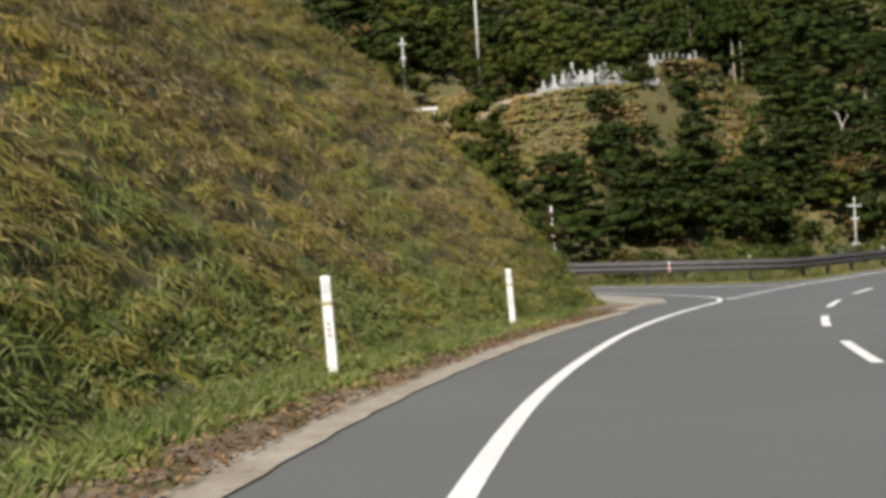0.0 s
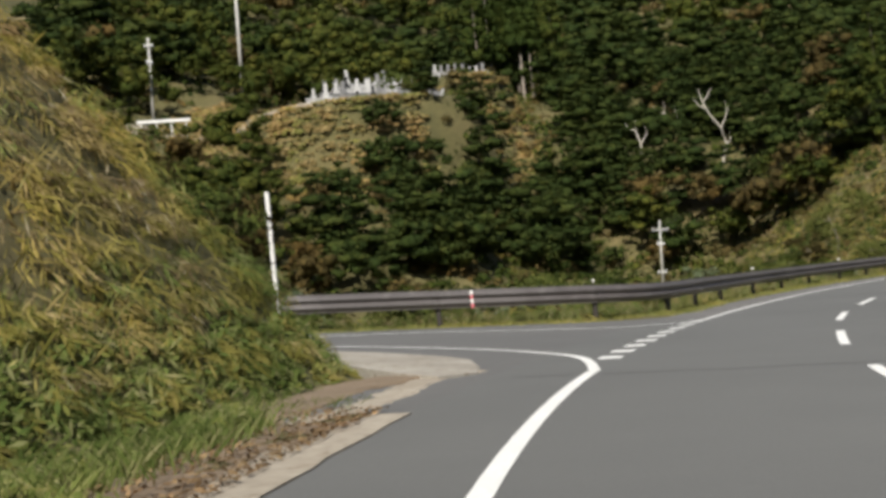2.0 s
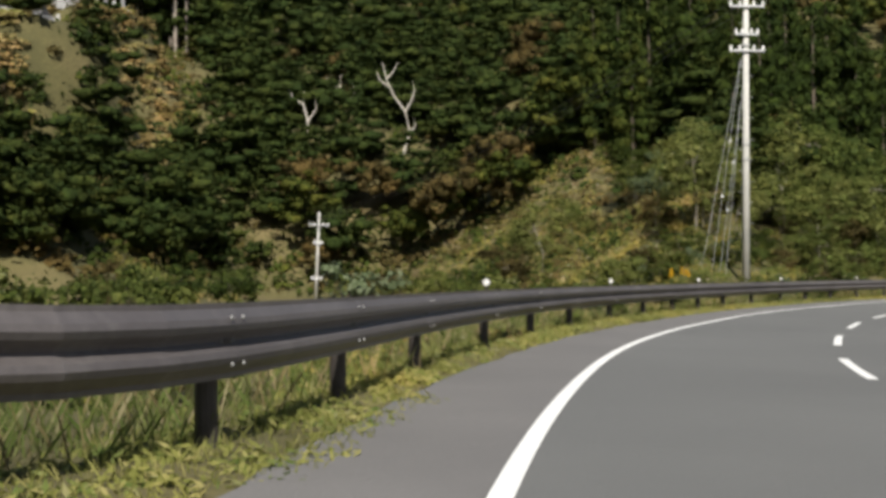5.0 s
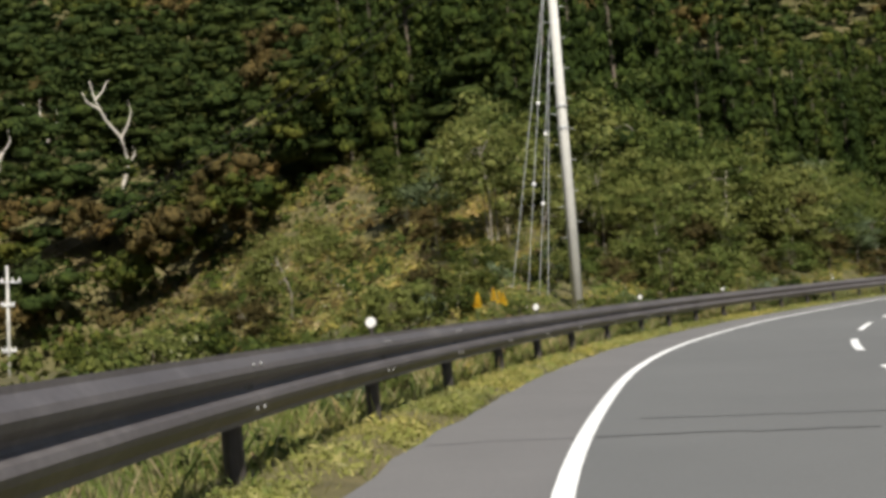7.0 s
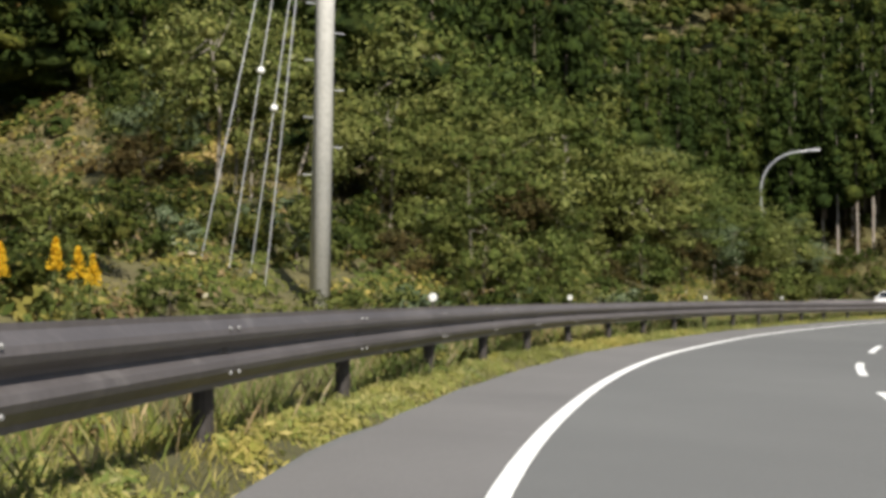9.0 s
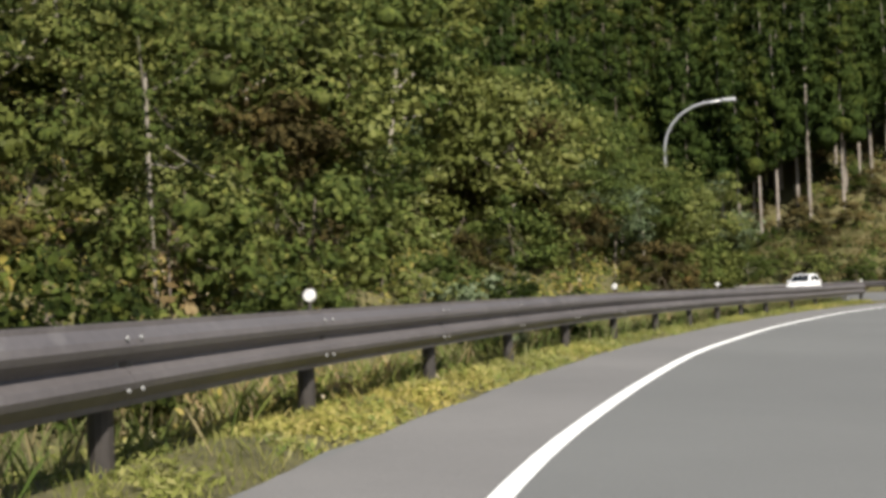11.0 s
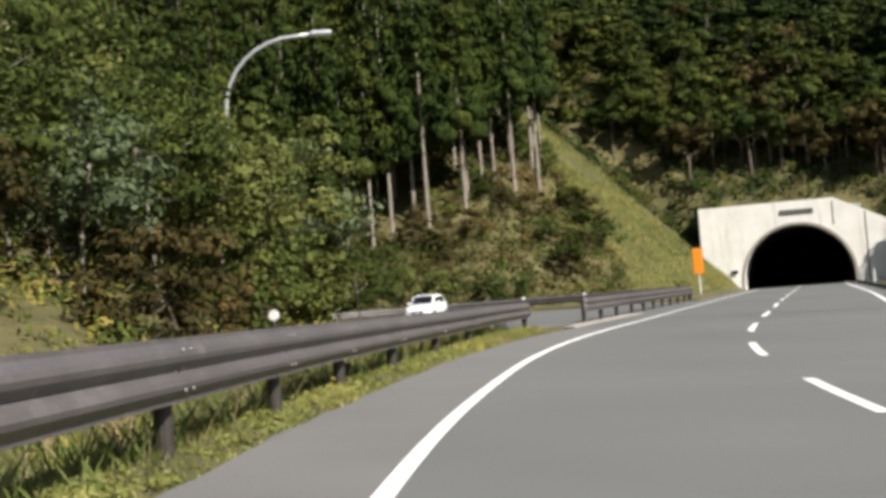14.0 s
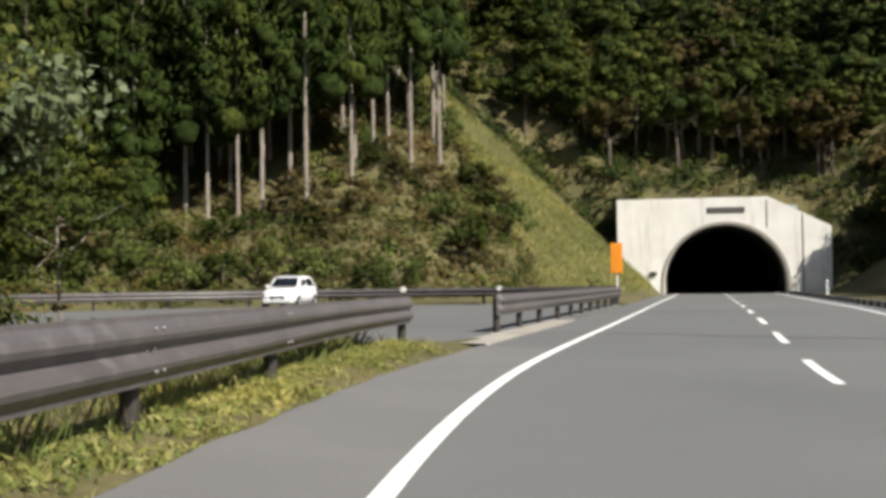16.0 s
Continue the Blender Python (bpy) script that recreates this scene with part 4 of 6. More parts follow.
TREE_LABELS = {"LEAF": "olive-green broadleaf tree on the hillside", "LEAF_DARK": "dark evergreen tree on the hillside", "LEAF_BROWN": "brown autumn-leaved tree on the hillside"}
trees = []
for k, (mat, key, h, rx, rz, flat, tiers) in enumerate(((LEAF, "LEAF", 6.2, 2.7, 2.2, 0.6, 0), (LEAF_DARK, "LEAF_DARK", 7.4, 2.8, 3.0, 0.4, 5), (LEAF, "LEAF", 5.2, 2.4, 2.0, 0.75, 0), (LEAF_DARK, "LEAF_DARK", 6.0, 3.1, 2.1, 0.36, 4),
                                                        (LEAF_BROWN, "LEAF_BROWN", 5.4, 2.5, 2.0, 0.7, 0), (LEAF, "LEAF", 7.2, 2.5, 3.0, 0.6, 0), (LEAF_DARK, "LEAF_DARK", 5.0, 2.3, 2.2, 0.6, 0))):
    trees.append(Kind("tree", TREE_LABELS[key], "tree", "trees on the hillside", "crown", 20 + k, h, rx, rz, 17, 56, 0.27, mat, flat * 1.15, tiers=tiers))
bushes = []
for k, (h, rx, rz, mat, lab) in enumerate(((1.9, 1.15, 1.0, BUSH, "leafy green bush behind the guardrail"), (1.5, 1.1, 0.8, LEAF, "dark green bush behind the guardrail"), (2.4, 1.2, 1.3, BUSH, "tall leafy bush behind the guardrail"),
                                          (1.3, 1.0, 0.75, BUSH, "low leafy bush behind the guardrail"), (1.7, 1.1, 0.9, LEAF_BROWN, "brownish autumn bush behind the guardrail"), (1.8, 1.1, 0.95, OLIVE_LEAF, "yellowish olive bush behind the guardrail"),
                                          (1.6, 1.0, 0.9, SILVER, "pale silvery bush behind the guardrail"))):
    bushes.append(Kind("bush", lab, "bush", "bushes behind the guardrail", "foliage", 60 + k, h, rx, rz, 16, 56, 0.125, mat, 0.8, -0.7, 0.02, core=0.35))
small_trees = []
SMALL_LABELS = {"bush_leaves": "small broadleaf tree with green sunlit leaves beside the road", "broad_leaves": "small dark green tree beside the road", "olive_leaves": "small yellowish olive tree beside the road",
                "silver_leaves": "small tree with pale silvery leaves beside the road", "autumn_leaves": "small brownish autumn tree beside the road"}
for k, (h, rx, rz, mat) in enumerate(((5.2, 2.3, 2.3, BUSH), (4.4, 2.0, 1.9, OLIVE_LEAF), (6.0, 2.4, 2.8, BUSH), (4.8, 2.2, 2.0, LEAF), (5.0, 2.1, 2.2, OLIVE_LEAF), (4.2, 1.8, 1.8, SILVER), (4.0, 1.9, 1.7, LEAF_BROWN))):
    small_trees.append(Kind("small_tree", SMALL_LABELS[mat.name], "tree", "small trees beside the road", "crown", 80 + k, h, rx, rz, 25, 130, 0.14, mat, 0.7, -0.85, 0.06, core=0.3, wood=PALE_BARK))


def gz(x, y):
    return float(ground_z(x, y)[0])


def cemetery_open(x, y):
    return (np.hypot((x - 30.5) / 13.0, (y - 151.0) / 9.0) < 1) | (np.hypot((x - 44) / 13.0, (y - 156.5) / 8.5) < 1) | (np.hypot((x - 53.5) / 8.0, (y - 167.0) / 9.0) < 1) | (np.hypot((x - 62.5) / 7.0, (y - 175.0) / 8.0) < 1) | (np.hypot((x - 28.5) / 6.5, (y - 143.5) / 6.5) < 1)


# woods on the hills: jittered rows, thinned where grass or graves lie open
gx, gy = np.meshgrid(np.arange(-12, 290, 3.6), np.arange(20, 275, 3.6))
gx, gy = gx.ravel() + RNG.uniform(-1.5, 1.5, gx.size), gy.ravel() + RNG.uniform(-1.5, 1.5, gx.size)
gd = hill(gx, gy)[0]
gs, gu = EDGE.project(gx, gy)
far = (gu > 9) | (gx > 200)
ok = far & (gd > 0.8) & (gd < 95) & ~cemetery_open(gx, gy)
ok &= ~((gx < 24) & (gy < 58))                                   # the near cut slope is grass
ok &= ~((gx > 156) & (gx < 199) & (gu > 0) & ((gd < 15.5) | (gx > 172 + gd * 1.0)))          # slope beside the portal
ok &= ~((gx > 45) & (gx - 33.8 < 1.03 * (gy - 63.6)) & (gx < 86) & (gy < 132) & (gd < 14))            # open slope behind the utility pole
ok &= ~((gx > 146) & (gx < 198) & (gd > 8) & (gd < 24) & (gu < 60))  # cedar stand
ok &= ~((gx > 66) & (gx < 118) & (gd < 8) & (gu < 25))
right = (gu < -11.5) & (gx > 128) & (gd > np.where(gx > 178, 2.5, 0.5)) & (gd < 50)
ok |= right
# the sight of the small pole stays open
def by_pole(x, y):
    clear = np.zeros(np.shape(x), bool)
    for cx, cy in ((3, 14), (8, 29), (13, 38), (18, 47), (24, 54), (29, 60)):
        dx, dy = 61.9 - cx, 138.4 - cy
        t = ((x - cx) * dx + (y - cy) * dy) / (dx * dx + dy * dy)
        clear |= (t > 0.15) & (t < 1.0) & (np.abs((x - cx) * dy - (y - cy) * dx) / math.hypot(dx, dy) < 3.2)
    return clear


def by_car(x, y):
    clear = np.zeros(np.shape(x), bool)
    for cx, cy in ((73, 87), (84, 91), (95, 94), (104, 96), (112, 97.5)):
        dx, dy = 150.2 - cx, 118.3 - cy
        t = ((x - cx) * dx + (y - cy) * dy) / (dx * dx + dy * dy)
        clear |= (t > 0.02) & (t < 1.0) & (np.abs((x - cx) * dy - (y - cy) * dx) / math.hypot(dx, dy) < 2.6)
    return clear


ok &= (np.hypot(gx - 76.3, gy - 151.0) > 3.2) & ~((gx > 8) & (gx < 25) & (gy > 141) & (gy < 151.5))
ok &= ~by_pole(gx, gy) & ~((gx < 6) & (gd > 45)) & ~((gu < -30) & (gx < 170))
tx, ty = np.r_[gx[ok], RNG.uniform(199, 222, 110)], np.r_[gy[ok], RNG.uniform(88, 126, 110)]
open_mouth = (tx > 194) & (tx < 201.5) & (np.abs(EDGE.project(tx, ty)[1] + 3.7) < 7.5)
tx, ty = tx[~open_mouth], ty[~open_mouth]
td = np.abs(EDGE.project(tx, ty)[1])
order = np.argsort(td)
tz = ground_z(tx, ty)
heaps = {}
gh = hill(tx, ty)[0]
for n, i in enumerate(order):
    dark = waves(tx[i], ty[i], 38.0, 9) - 0.45 * (66 < tx[i] < 150 and ty[i] > 106)
    rust = np.hypot(tx[i] - 98, ty[i] - 172) < 11
    pick = RNG.rand()
    kind = trees[(4 if pick < 0.14 or (rust and pick < 0.6) else (0, 2, 5)[int(pick * 30) % 3]) if dark > -0.05 else (4 if pick < 0.05 else (1, 3, 6)[int(pick * 30) % 3])]
    sc, tn = RNG.uniform(0.6, 1.35), RNG.uniform(0, 6.28)
    if n < 240:
        kind.place(tx[i], ty[i], tz[i] - 0.2, sc, tn)
    else:
        v, f, q = kind.far if gh[i] > 40 else kind.mid
        turn = np.array([[math.cos(tn), -math.sin(tn), 0], [math.sin(tn), math.cos(tn), 0], [0, 0, 1]]).T * sc
        at = np.array([tx[i], ty[i], tz[i] - 0.3])
        heap = heaps.setdefault(kind.mat, [[], [], [], 0])
        heap[0].append(v @ turn + at)
        heap[1].append(f + heap[3])
        heap[2].append(q @ turn + at)
        heap[3] += len(v)
for mat, (v, f, q, _) in heaps.items():
    tagged(put("woods", leafy("woods", np.concatenate(v), np.concatenate(f), np.concatenate(q), mat)), "dense mixed woods of green and brown crowns", "woods", kind="stuff")

# small trees and bushes behind the guardrail
r = random.Random(5)
s_pole, s_low = RAIL.project(58, 84.6)[0][0], RAIL.project(22.5, 53.6)[0][0]
for k in range(84):
    s = RAIL.project(68, 89.0)[0][0] + r.random() ** 0.8 * 46
    u = r.uniform(3.0, 12.0) if k < 56 else r.uniform(12, 26)
    x, y = (float(v) for v in RAIL.at(min(s, RAIL.length), u))
    if x > 110.5 and y < 118 or by_car(x, y):
        continue
    small_trees[r.choice((0, 1, 2, 3, 4, 5, 6, 1, 4, 0))].place(x, y, gz(x, y) - 0.1, r.uniform(0.6, 1.05) * (0.75 if u < 5 else 1), r.uniform(0, 6.28))
for k in range(70):
    x, y = r.uniform(61.5, 88), r.uniform(88, 114)
    u = RAIL.project(x, y)[1][0]
    if not 4.5 < u < 24 or np.hypot(x - 58.4, y - 87.6) < 3.5 or x - 33.8 < 1.05 * (y - 63.6):
        continue
    small_trees[r.choice((0, 1, 2, 3, 4, 5, 6, 1, 4, 6))].place(x, y, gz(x, y) - 0.1, r.uniform(0.45, 1.0), r.uniform(0, 6.28))
# a clump at the end of the long guardrail
for x, y, k, q in ((104.0, 102.9, 5, 1.1), (101.4, 102.5, 0, 1.0), (103.6, 105.6, 2, 0.95), (98.8, 101.9, 4, 0.95), (106.0, 106.4, 0, 0.9), (100.8, 105.8, 3, 1.0), (96.0, 101.6, 0, 0.9), (104.6, 101.9, 0, 0.55)):
    small_trees[k].place(x, y, gz(x, y) - 0.1, q * 0.84, 2.1 * x)
# taller bright ones on the bank past the pole
for k, (x, y) in enumerate(((74.5, 96.5), (78.5, 98.5), (82, 100.5), (77, 102.5), (85.5, 99.5), (81, 105), (86, 104), (73.5, 101), (89.5, 102.5))):
    small_trees[(1, 0, 4, 2, 1, 0, 3, 1, 4)[k]].place(x, y, gz(x, y) - 0.1, 1.1 + 0.09 * (k % 4), 1.3 * k)
count = 0
while count < 175:
    s = r.uniform(3, RAIL.length - 4)
    u = 0.9 + 8.0 * r.random() ** 1.5
    x, y = (float(v) for v in RAIL.at(s, u))
    b, v = EDGE.project(x, y)
    if v[0] < 2.6 or np.hypot(x - 58.4, y - 87.6) < 1.5 or abs(SIDE.project(x, y)[1][0]) < 4.5:
        continue
    if by_pole(x, y) and r.random() < 0.7 or by_car(x, y):
        count += 0.2
        continue
    low = x < 64
    bushes[r.choice((1, 3, 1, 4, 0, 5, 6)) if low else r.choice((0, 1, 2, 5, 2, 4, 6, 5))].place(x, y, gz(x, y) - 0.1, r.uniform(0.5, 0.85) * (0.75 if u < 1.8 else 1.0) if low else r.uniform(0.6, 1.1) * (0.7 if u < 2 else 1), r.uniform(0, 6.28))
    count += 1
for x, y, k in ((41.5, 146.2, 1), (42.6, 146.8, 1), (31.0, 139.5, 1), (36.5, 140.5, 0), (43.5, 141.5, 4)):
    bushes[k].place(x, y, gz(x, y) - 0.15, r.uniform(1.1, 1.7), r.uniform(0, 6.28))
for k in range(26):
    x, y = r.uniform(35.5, 50), r.uniform(135, 146)
    bushes[r.choice((1, 1, 4, 0, 5))].place(x, y, gz(x, y) - 0.2, r.uniform(1.2, 1.9), r.uniform(0, 6.28))
# weeds grown up round the foot of the pole
for k in range(22):
    x, y = r.uniform(50.5, 61.5), r.uniform(82, 91)
    if RAIL.project(x, y)[1][0] < 1.1 or np.hypot(x - 58.4, y - 87.65) < 1.1:
        continue
    bushes[r.choice((0, 3, 5, 6, 3))].place(x, y, gz(x, y) - 0.1, r.uniform(0.45, 0.75), r.uniform(0, 6.28))
# low brush in the hollow behind the junction
for k in range(120):
    x, y = r.uniform(0, 68), r.uniform(53, 143)
    if hill(x, y)[0][0] > 0 or RAIL.project(x, y)[1][0] < 2.5 or abs(SIDE.project(x, y)[1][0]) < 4 or EDGE.project(x, y)[1][0] < 5 or by_pole(x, y):
        continue
    bushes[r.choice((1, 1, 4, 1, 0, 5, 3))].place(x, y, gz(x, y) - 0.1, r.uniform(0.9, 1.7), r.uniform(0, 6.28))
# rank weeds at the end of the cut slope
for x, y, k in ((7.8, 39.4, 4), (7.9, 40.6, 4), (6.9, 42.0, 4), (7.6, 38.0, 0), (6.0, 42.4, 1), (6.7, 40.4, 4)):
    bushes[k].place(x, y, gz(x, y) - 0.15, r.uniform(0.65, 0.95), r.uniform(0, 6.28))
# brush on the bank between the lay-by and the cedars, and right of the road
for k in range(250):
    x, y = r.uniform(113, 190), r.uniform(104, 142)
    d = hill(x, y)[0][0]
    if not 0.3 < d < 14 or x > 174.5 + d * 1.05:
        continue
    (bushes[r.choice((1, 4, 0))] if k % 2 else trees[r.choice((2, 4, 2, 0))]).place(x, y, gz(x, y) - 0.15, r.uniform(1.0, 1.6) if k % 2 else r.uniform(0.3, 0.48), r.uniform(0, 6.28))


# cedar stand
def cedar(seed, height, clear, bark=CEDAR_BARK):
    rng = np.random.RandomState(seed)
    c, rad = [], []
    z = clear
    while z < height:
        f = 1 - (z - clear) / (height - clear)
        wide = 0.45 + 1.9 * f ** 0.7
        for j in range(3 if f > 0.25 else 2 if f > 0.1 else 1):
            a = 2.1 * j + z * 1.7 + rng.uniform(-0.4, 0.4)
            q = wide * rng.uniform(0.45, 0.65) if f > 0.1 else 0.0
            c.append((math.cos(a) * q, math.sin(a) * q, z + rng.uniform(-0.5, 0.5)))
            rad.append(wide * rng.uniform(0.36, 0.7) + 0.15)
        z += 1.05
    me = tube_bm([(0, 0, -0.8), (0.05, 0.02, height * 0.5), (0, 0, height * 0.97)], [0.15, 0.1, 0.03], 7)
    trunk = bpy.data.meshes.new("trunk")
    me.to_mesh(trunk)
    me.free()
    trunk.materials.append(bark)
    return leafy("crown", *clumps_of(np.array(c), np.array(rad), 0.95, 44, 0.5, rng, 0.55, 0.3, True), NEEDLES), trunk


cedars = [cedar(101, 16.0, 6.6), cedar(102, 18.0, 7.6), cedar(103, 15.0, 6.0), cedar(104, 17.0, 7.0)]
low_cedars = [cedar(105, 15.0, 1.6, BARK), cedar(106, 17.0, 2.2, BARK), cedar(107, 13.5, 1.2, BARK)]
n, placed = 0, []
while n < 165:
    x, y = r.uniform(140, 200), r.uniform(118, 160)
    d = hill(x, y)[0][0]
    if d < 9 or x > 173 + d * 1.05 or d > 26 or any((x - a) ** 2 + (y - b) ** 2 < 2.6 for a, b in placed):
        continue
    open_side = math.atan2(x - 67.5, y - 85.6) > radians(63.5)
    crown_me, trunk_me = cedars[n % 4] if open_side else low_cedars[n % 3]
    k = r.uniform(0.85, 1.15)
    t = empty("cedar_tree", label="tall straight cedar with a bare pale trunk and dark green crown" if open_side else "tall dark green cedar with branches to the ground", category="tree", group="cedar stand", m=Matrix.Translation((x, y, gz(x, y) - 0.2)) @ Matrix.Rotation(r.uniform(0, 6.28), 4, "Z") @ Matrix.Diagonal((k, k, k, 1)))
    put("trunk", trunk_me, None, t)
    put("crown", crown_me, None, t)
    placed.append((x, y))
    n += 1
# dark conifers on the ridge before the stand
n = 0
while n < 42:
    x, y = r.uniform(82, 112), r.uniform(106, 136)
    d = hill(x, y)[0][0]
    if d < 9 or any((x - a) ** 2 + (y - b) ** 2 < 5 for a, b in placed):
        continue
    crown_me, trunk_me = low_cedars[n % 3]
    k = r.uniform(0.7, 1.05)
    t = empty("cedar_tree", label="dense dark green conifer with branches to the ground", category="tree", group="conifers on the ridge", m=Matrix.Translation((x, y, gz(x, y) - 0.2)) @ Matrix.Rotation(r.uniform(0, 6.28), 4, "Z") @ Matrix.Diagonal((k, k, k, 1)))
    put("trunk", trunk_me, None, t)
    put("crown", crown_me, None, t)
    placed.append((x, y))
    n += 1
# tall bare-trunked pines above the graves
for k in range(16):
    x, y = r.uniform(60, 71), r.uniform(179, 190)
    crown_me, trunk_me = cedars[k % 4]
    t = empty("pine_tree", label="tall pine with a bare reddish-grey trunk above the graves", category="tree", group="pines above the graves", m=Matrix.Translation((x, y, gz(x, y) - 0.2)) @ Matrix.Rotation(r.uniform(0, 6.28), 4, "Z"))
    put("trunk", trunk_me, None, t)
    put("crown", crown_me, None, t)


def blades(x, y, z, length, width, lean, rng):
    """Grass blades: narrow upright diamonds that bend over."""
    n = len(x)
    a = rng.uniform(0, 6.28, n)
    side = np.stack([np.cos(a), np.sin(a), 0 * a], 1)
    b = rng.uniform(0, 6.28, n)
    bend = np.stack([np.cos(b), np.sin(b), 0 * b], 1) * (lean * length)[:, None]
    p = np.stack([x, y, z], 1)
    up = np.stack([0 * x, 0 * x, length], 1)
    w = (side * width[:, None]) / 2
    return np.stack([p - w, p + w, p + up * 0.62 + bend * 0.52 + w * 0.8, p + up + bend], 1)


def meadow(name, label, x, y, mat, length, width, lean=0.6, seed=1, sink=0.02):
    rng = np.random.RandomState(seed)
    n = len(x)
    L = rng.uniform(length[0], length[1], n)
    q = blades(x, y, ground_z(x, y) - sink, L, np.full(n, width) * rng.uniform(0.7, 1.4, n), rng.uniform(0.1, lean, n), rng)
    return tagged(put(name, quads(name, q, mat)), label, "grass", kind="stuff")


def band(way, s0, s1, u0, u1, n, seed, clump=0.25):
    """Points along a way, gathered in tufts."""
    rng = np.random.RandomState(seed)
    m = max(1, n // 9)
    s, u = rng.uniform(s0, s1, m), rng.uniform(u0, u1, m)
    s, u = np.repeat(s, 9)[:n] + rng.normal(0, clump * 0.5, min(n, 9 * m)), np.repeat(u, 9)[:n] + rng.normal(0, clump * 0.4, min(n, 9 * m))
    x, y = way.at(s, u)
    return x, y


def mounds(x, y, z, radius, leaves, size, seed, flat=0.6, spread=0.4, ratio=0.4, hang=False):
    """Low rounded heaps of leaves: one row of quads for each heap."""
    rng = np.random.RandomState(seed)
    m = len(x)
    dd = unit(m * leaves, rng)
    dd[:, 2] = np.abs(dd[:, 2]) - 0.12
    c = np.repeat(np.stack([x, y, z], 1), leaves, 0)
    rad = np.repeat(np.broadcast_to(radius, m), leaves)[:, None]
    p = c + dd * rad * (1, 1, flat) * rng.uniform(0.6, 1.08, (m * leaves, 1))
    nrm = dd * (1, 1, 1.0 / flat) + spread * unit(m * leaves, rng) + 0.45 * np.array(sun_way)
    nrm /= np.linalg.norm(nrm, axis=1)[:, None]
    k = np.repeat(np.broadcast_to(size, m), leaves) * rng.uniform(0.5, 1.5, m * leaves)
    axis = 0.55 * unit(m * leaves, rng) + 0.3 * dd + (0.35, 0.1, -0.8) if hang else None
    return leaf_quads(p, nrm, k, k * ratio, rng, axis).reshape(m, leaves, 4, 3)


def heaps_of(name, category, q, choose, kinds):
    """Splits heaps over materials; kinds holds material, lowest and highest value, label."""
    for mat, lo, hi, lab in kinds:
        sel = (choose >= lo) & (choose < hi)
        if sel.any():
            tagged(put(name, quads(name, q[sel].reshape(-1, 4, 3), mat)), lab, category, kind="stuff")


s_start = EDGE.project(0.2, 3.5)[0][0]
rng = np.random.RandomState(9)
# the cut slope: shaggy heaps of grass and weeds, greener at its foot
n = 10000
x, y = rng.uniform(-20, 10, n), rng.uniform(5, 50, n)
d, u = hill(x, y)[0], EDGE.project(x, y)[1]
keep = (d > 0.0) & (d < 16) & (u > 2.3) & (y < 46.5 - 0.35 * x)
x, y, d = x[keep], y[keep], d[keep]
rad = rng.uniform(0.25, 0.65, len(x)) * np.clip(0.55 + d * 0.25, 0.5, 1)
q = mounds(x, y, ground_z(x, y) - 0.06, rad, 84, 0.235, 3, 0.7, 0.42, 0.085, True)
mix = 0.75 * waves(x, y, 6.0, 41) + 0.35 * waves(x, y, 1.8, 42) + rng.normal(0, 0.22, len(x)) + 0.11 * np.clip(d - 1.7, -3, 2.6)
heaps_of("slope_grass", "grass", q, mix, ((GRASS, -9, -0.2, "lush green grass low on the cut slope"), (OLIVE_GRASS, -0.2, 0.16, "shaggy olive grass on the cut slope"),
                                          (DRY_GRASS, 0.16, 0.42, "dry yellow-brown grass on the cut slope"), (BROWN_WEED, 0.42, 9, "brown withered weeds on the cut slope")))
n = 34000
x, y = rng.uniform(-20, 10, n), rng.uniform(-8, 48, n)
d = hill(x, y)[0]
keep = (d > 0.2) & (d < 13) & (EDGE.project(x, y)[1] > 2.5) & (y < 46 - 0.35 * x)
x, y, d = x[keep], y[keep], d[keep]
mix = waves(x, y, 6.0, 41) + 0.5 * waves(x, y, 1.8, 42) + rng.normal(0, 0.25, len(x)) + 0.1 * (d - 3)
for mat, sel, lab in ((GRASS, mix < -0.2, "green grass blades on the cut slope"), (OLIVE_GRASS, (mix >= -0.2) & (mix < 0.35), "long olive grass blades on the cut slope"), (DRY_GRASS, mix >= 0.35, "long dry grass blades on the cut slope")):
    meadow("slope_grass", lab, x[sel], y[sel], mat, (0.1, 0.36), 0.012, 1.3, 10, -0.05)
# verge at the foot of the slope
x, y = band(EDGE, s_start, S_KINK - 3.0, 2.2, 4.4, 40000, 1, 0.3)
meadow("verge_grass", "lush green grass at the foot of the cut slope", x, y, GRASS, (0.06, 0.24), 0.012, 1.2, 2)
x, y = band(EDGE, s_start, S_KINK + 1.5, 2.1, 4.8, 6500, 7, 0.25)
z = ground_z(x, y)
keep = ~within(CORNER, x, y) & (z < 0.9) & ~((y > 26) & (EDGE.project(x, y)[1] < 2.5))
q = mounds(x[keep], y[keep], z[keep] - 0.03, rng.uniform(0.12, 0.3, keep.sum()), 28, 0.12, 5, 0.7, 0.5, 0.28)
heaps_of("verge_grass", "grass", q, rng.rand(keep.sum()), ((GRASS, 0, 0.75, "tufts of lush grass along the road edge"), (VERGE, 0.75, 1, "yellowing grass tufts along the road edge")))
x, y = EDGE.at(rng.uniform(s_start - 2, S_KINK - 4.5, 6500), 1.5 + np.abs(rng.normal(0, 0.45, 6500)))
keep = EDGE.project(x, y)[1] < 3
x, y = x[keep], y[keep]
z = np.where(EDGE.project(x, y)[1] < 1.5, -0.03, -0.012 + 0.05 * smooth(1.5, 2.1, EDGE.project(x, y)[1]))
nrm = np.stack([rng.normal(0, 0.35, len(x)), rng.normal(0, 0.35, len(x)), np.ones(len(x))], 1)
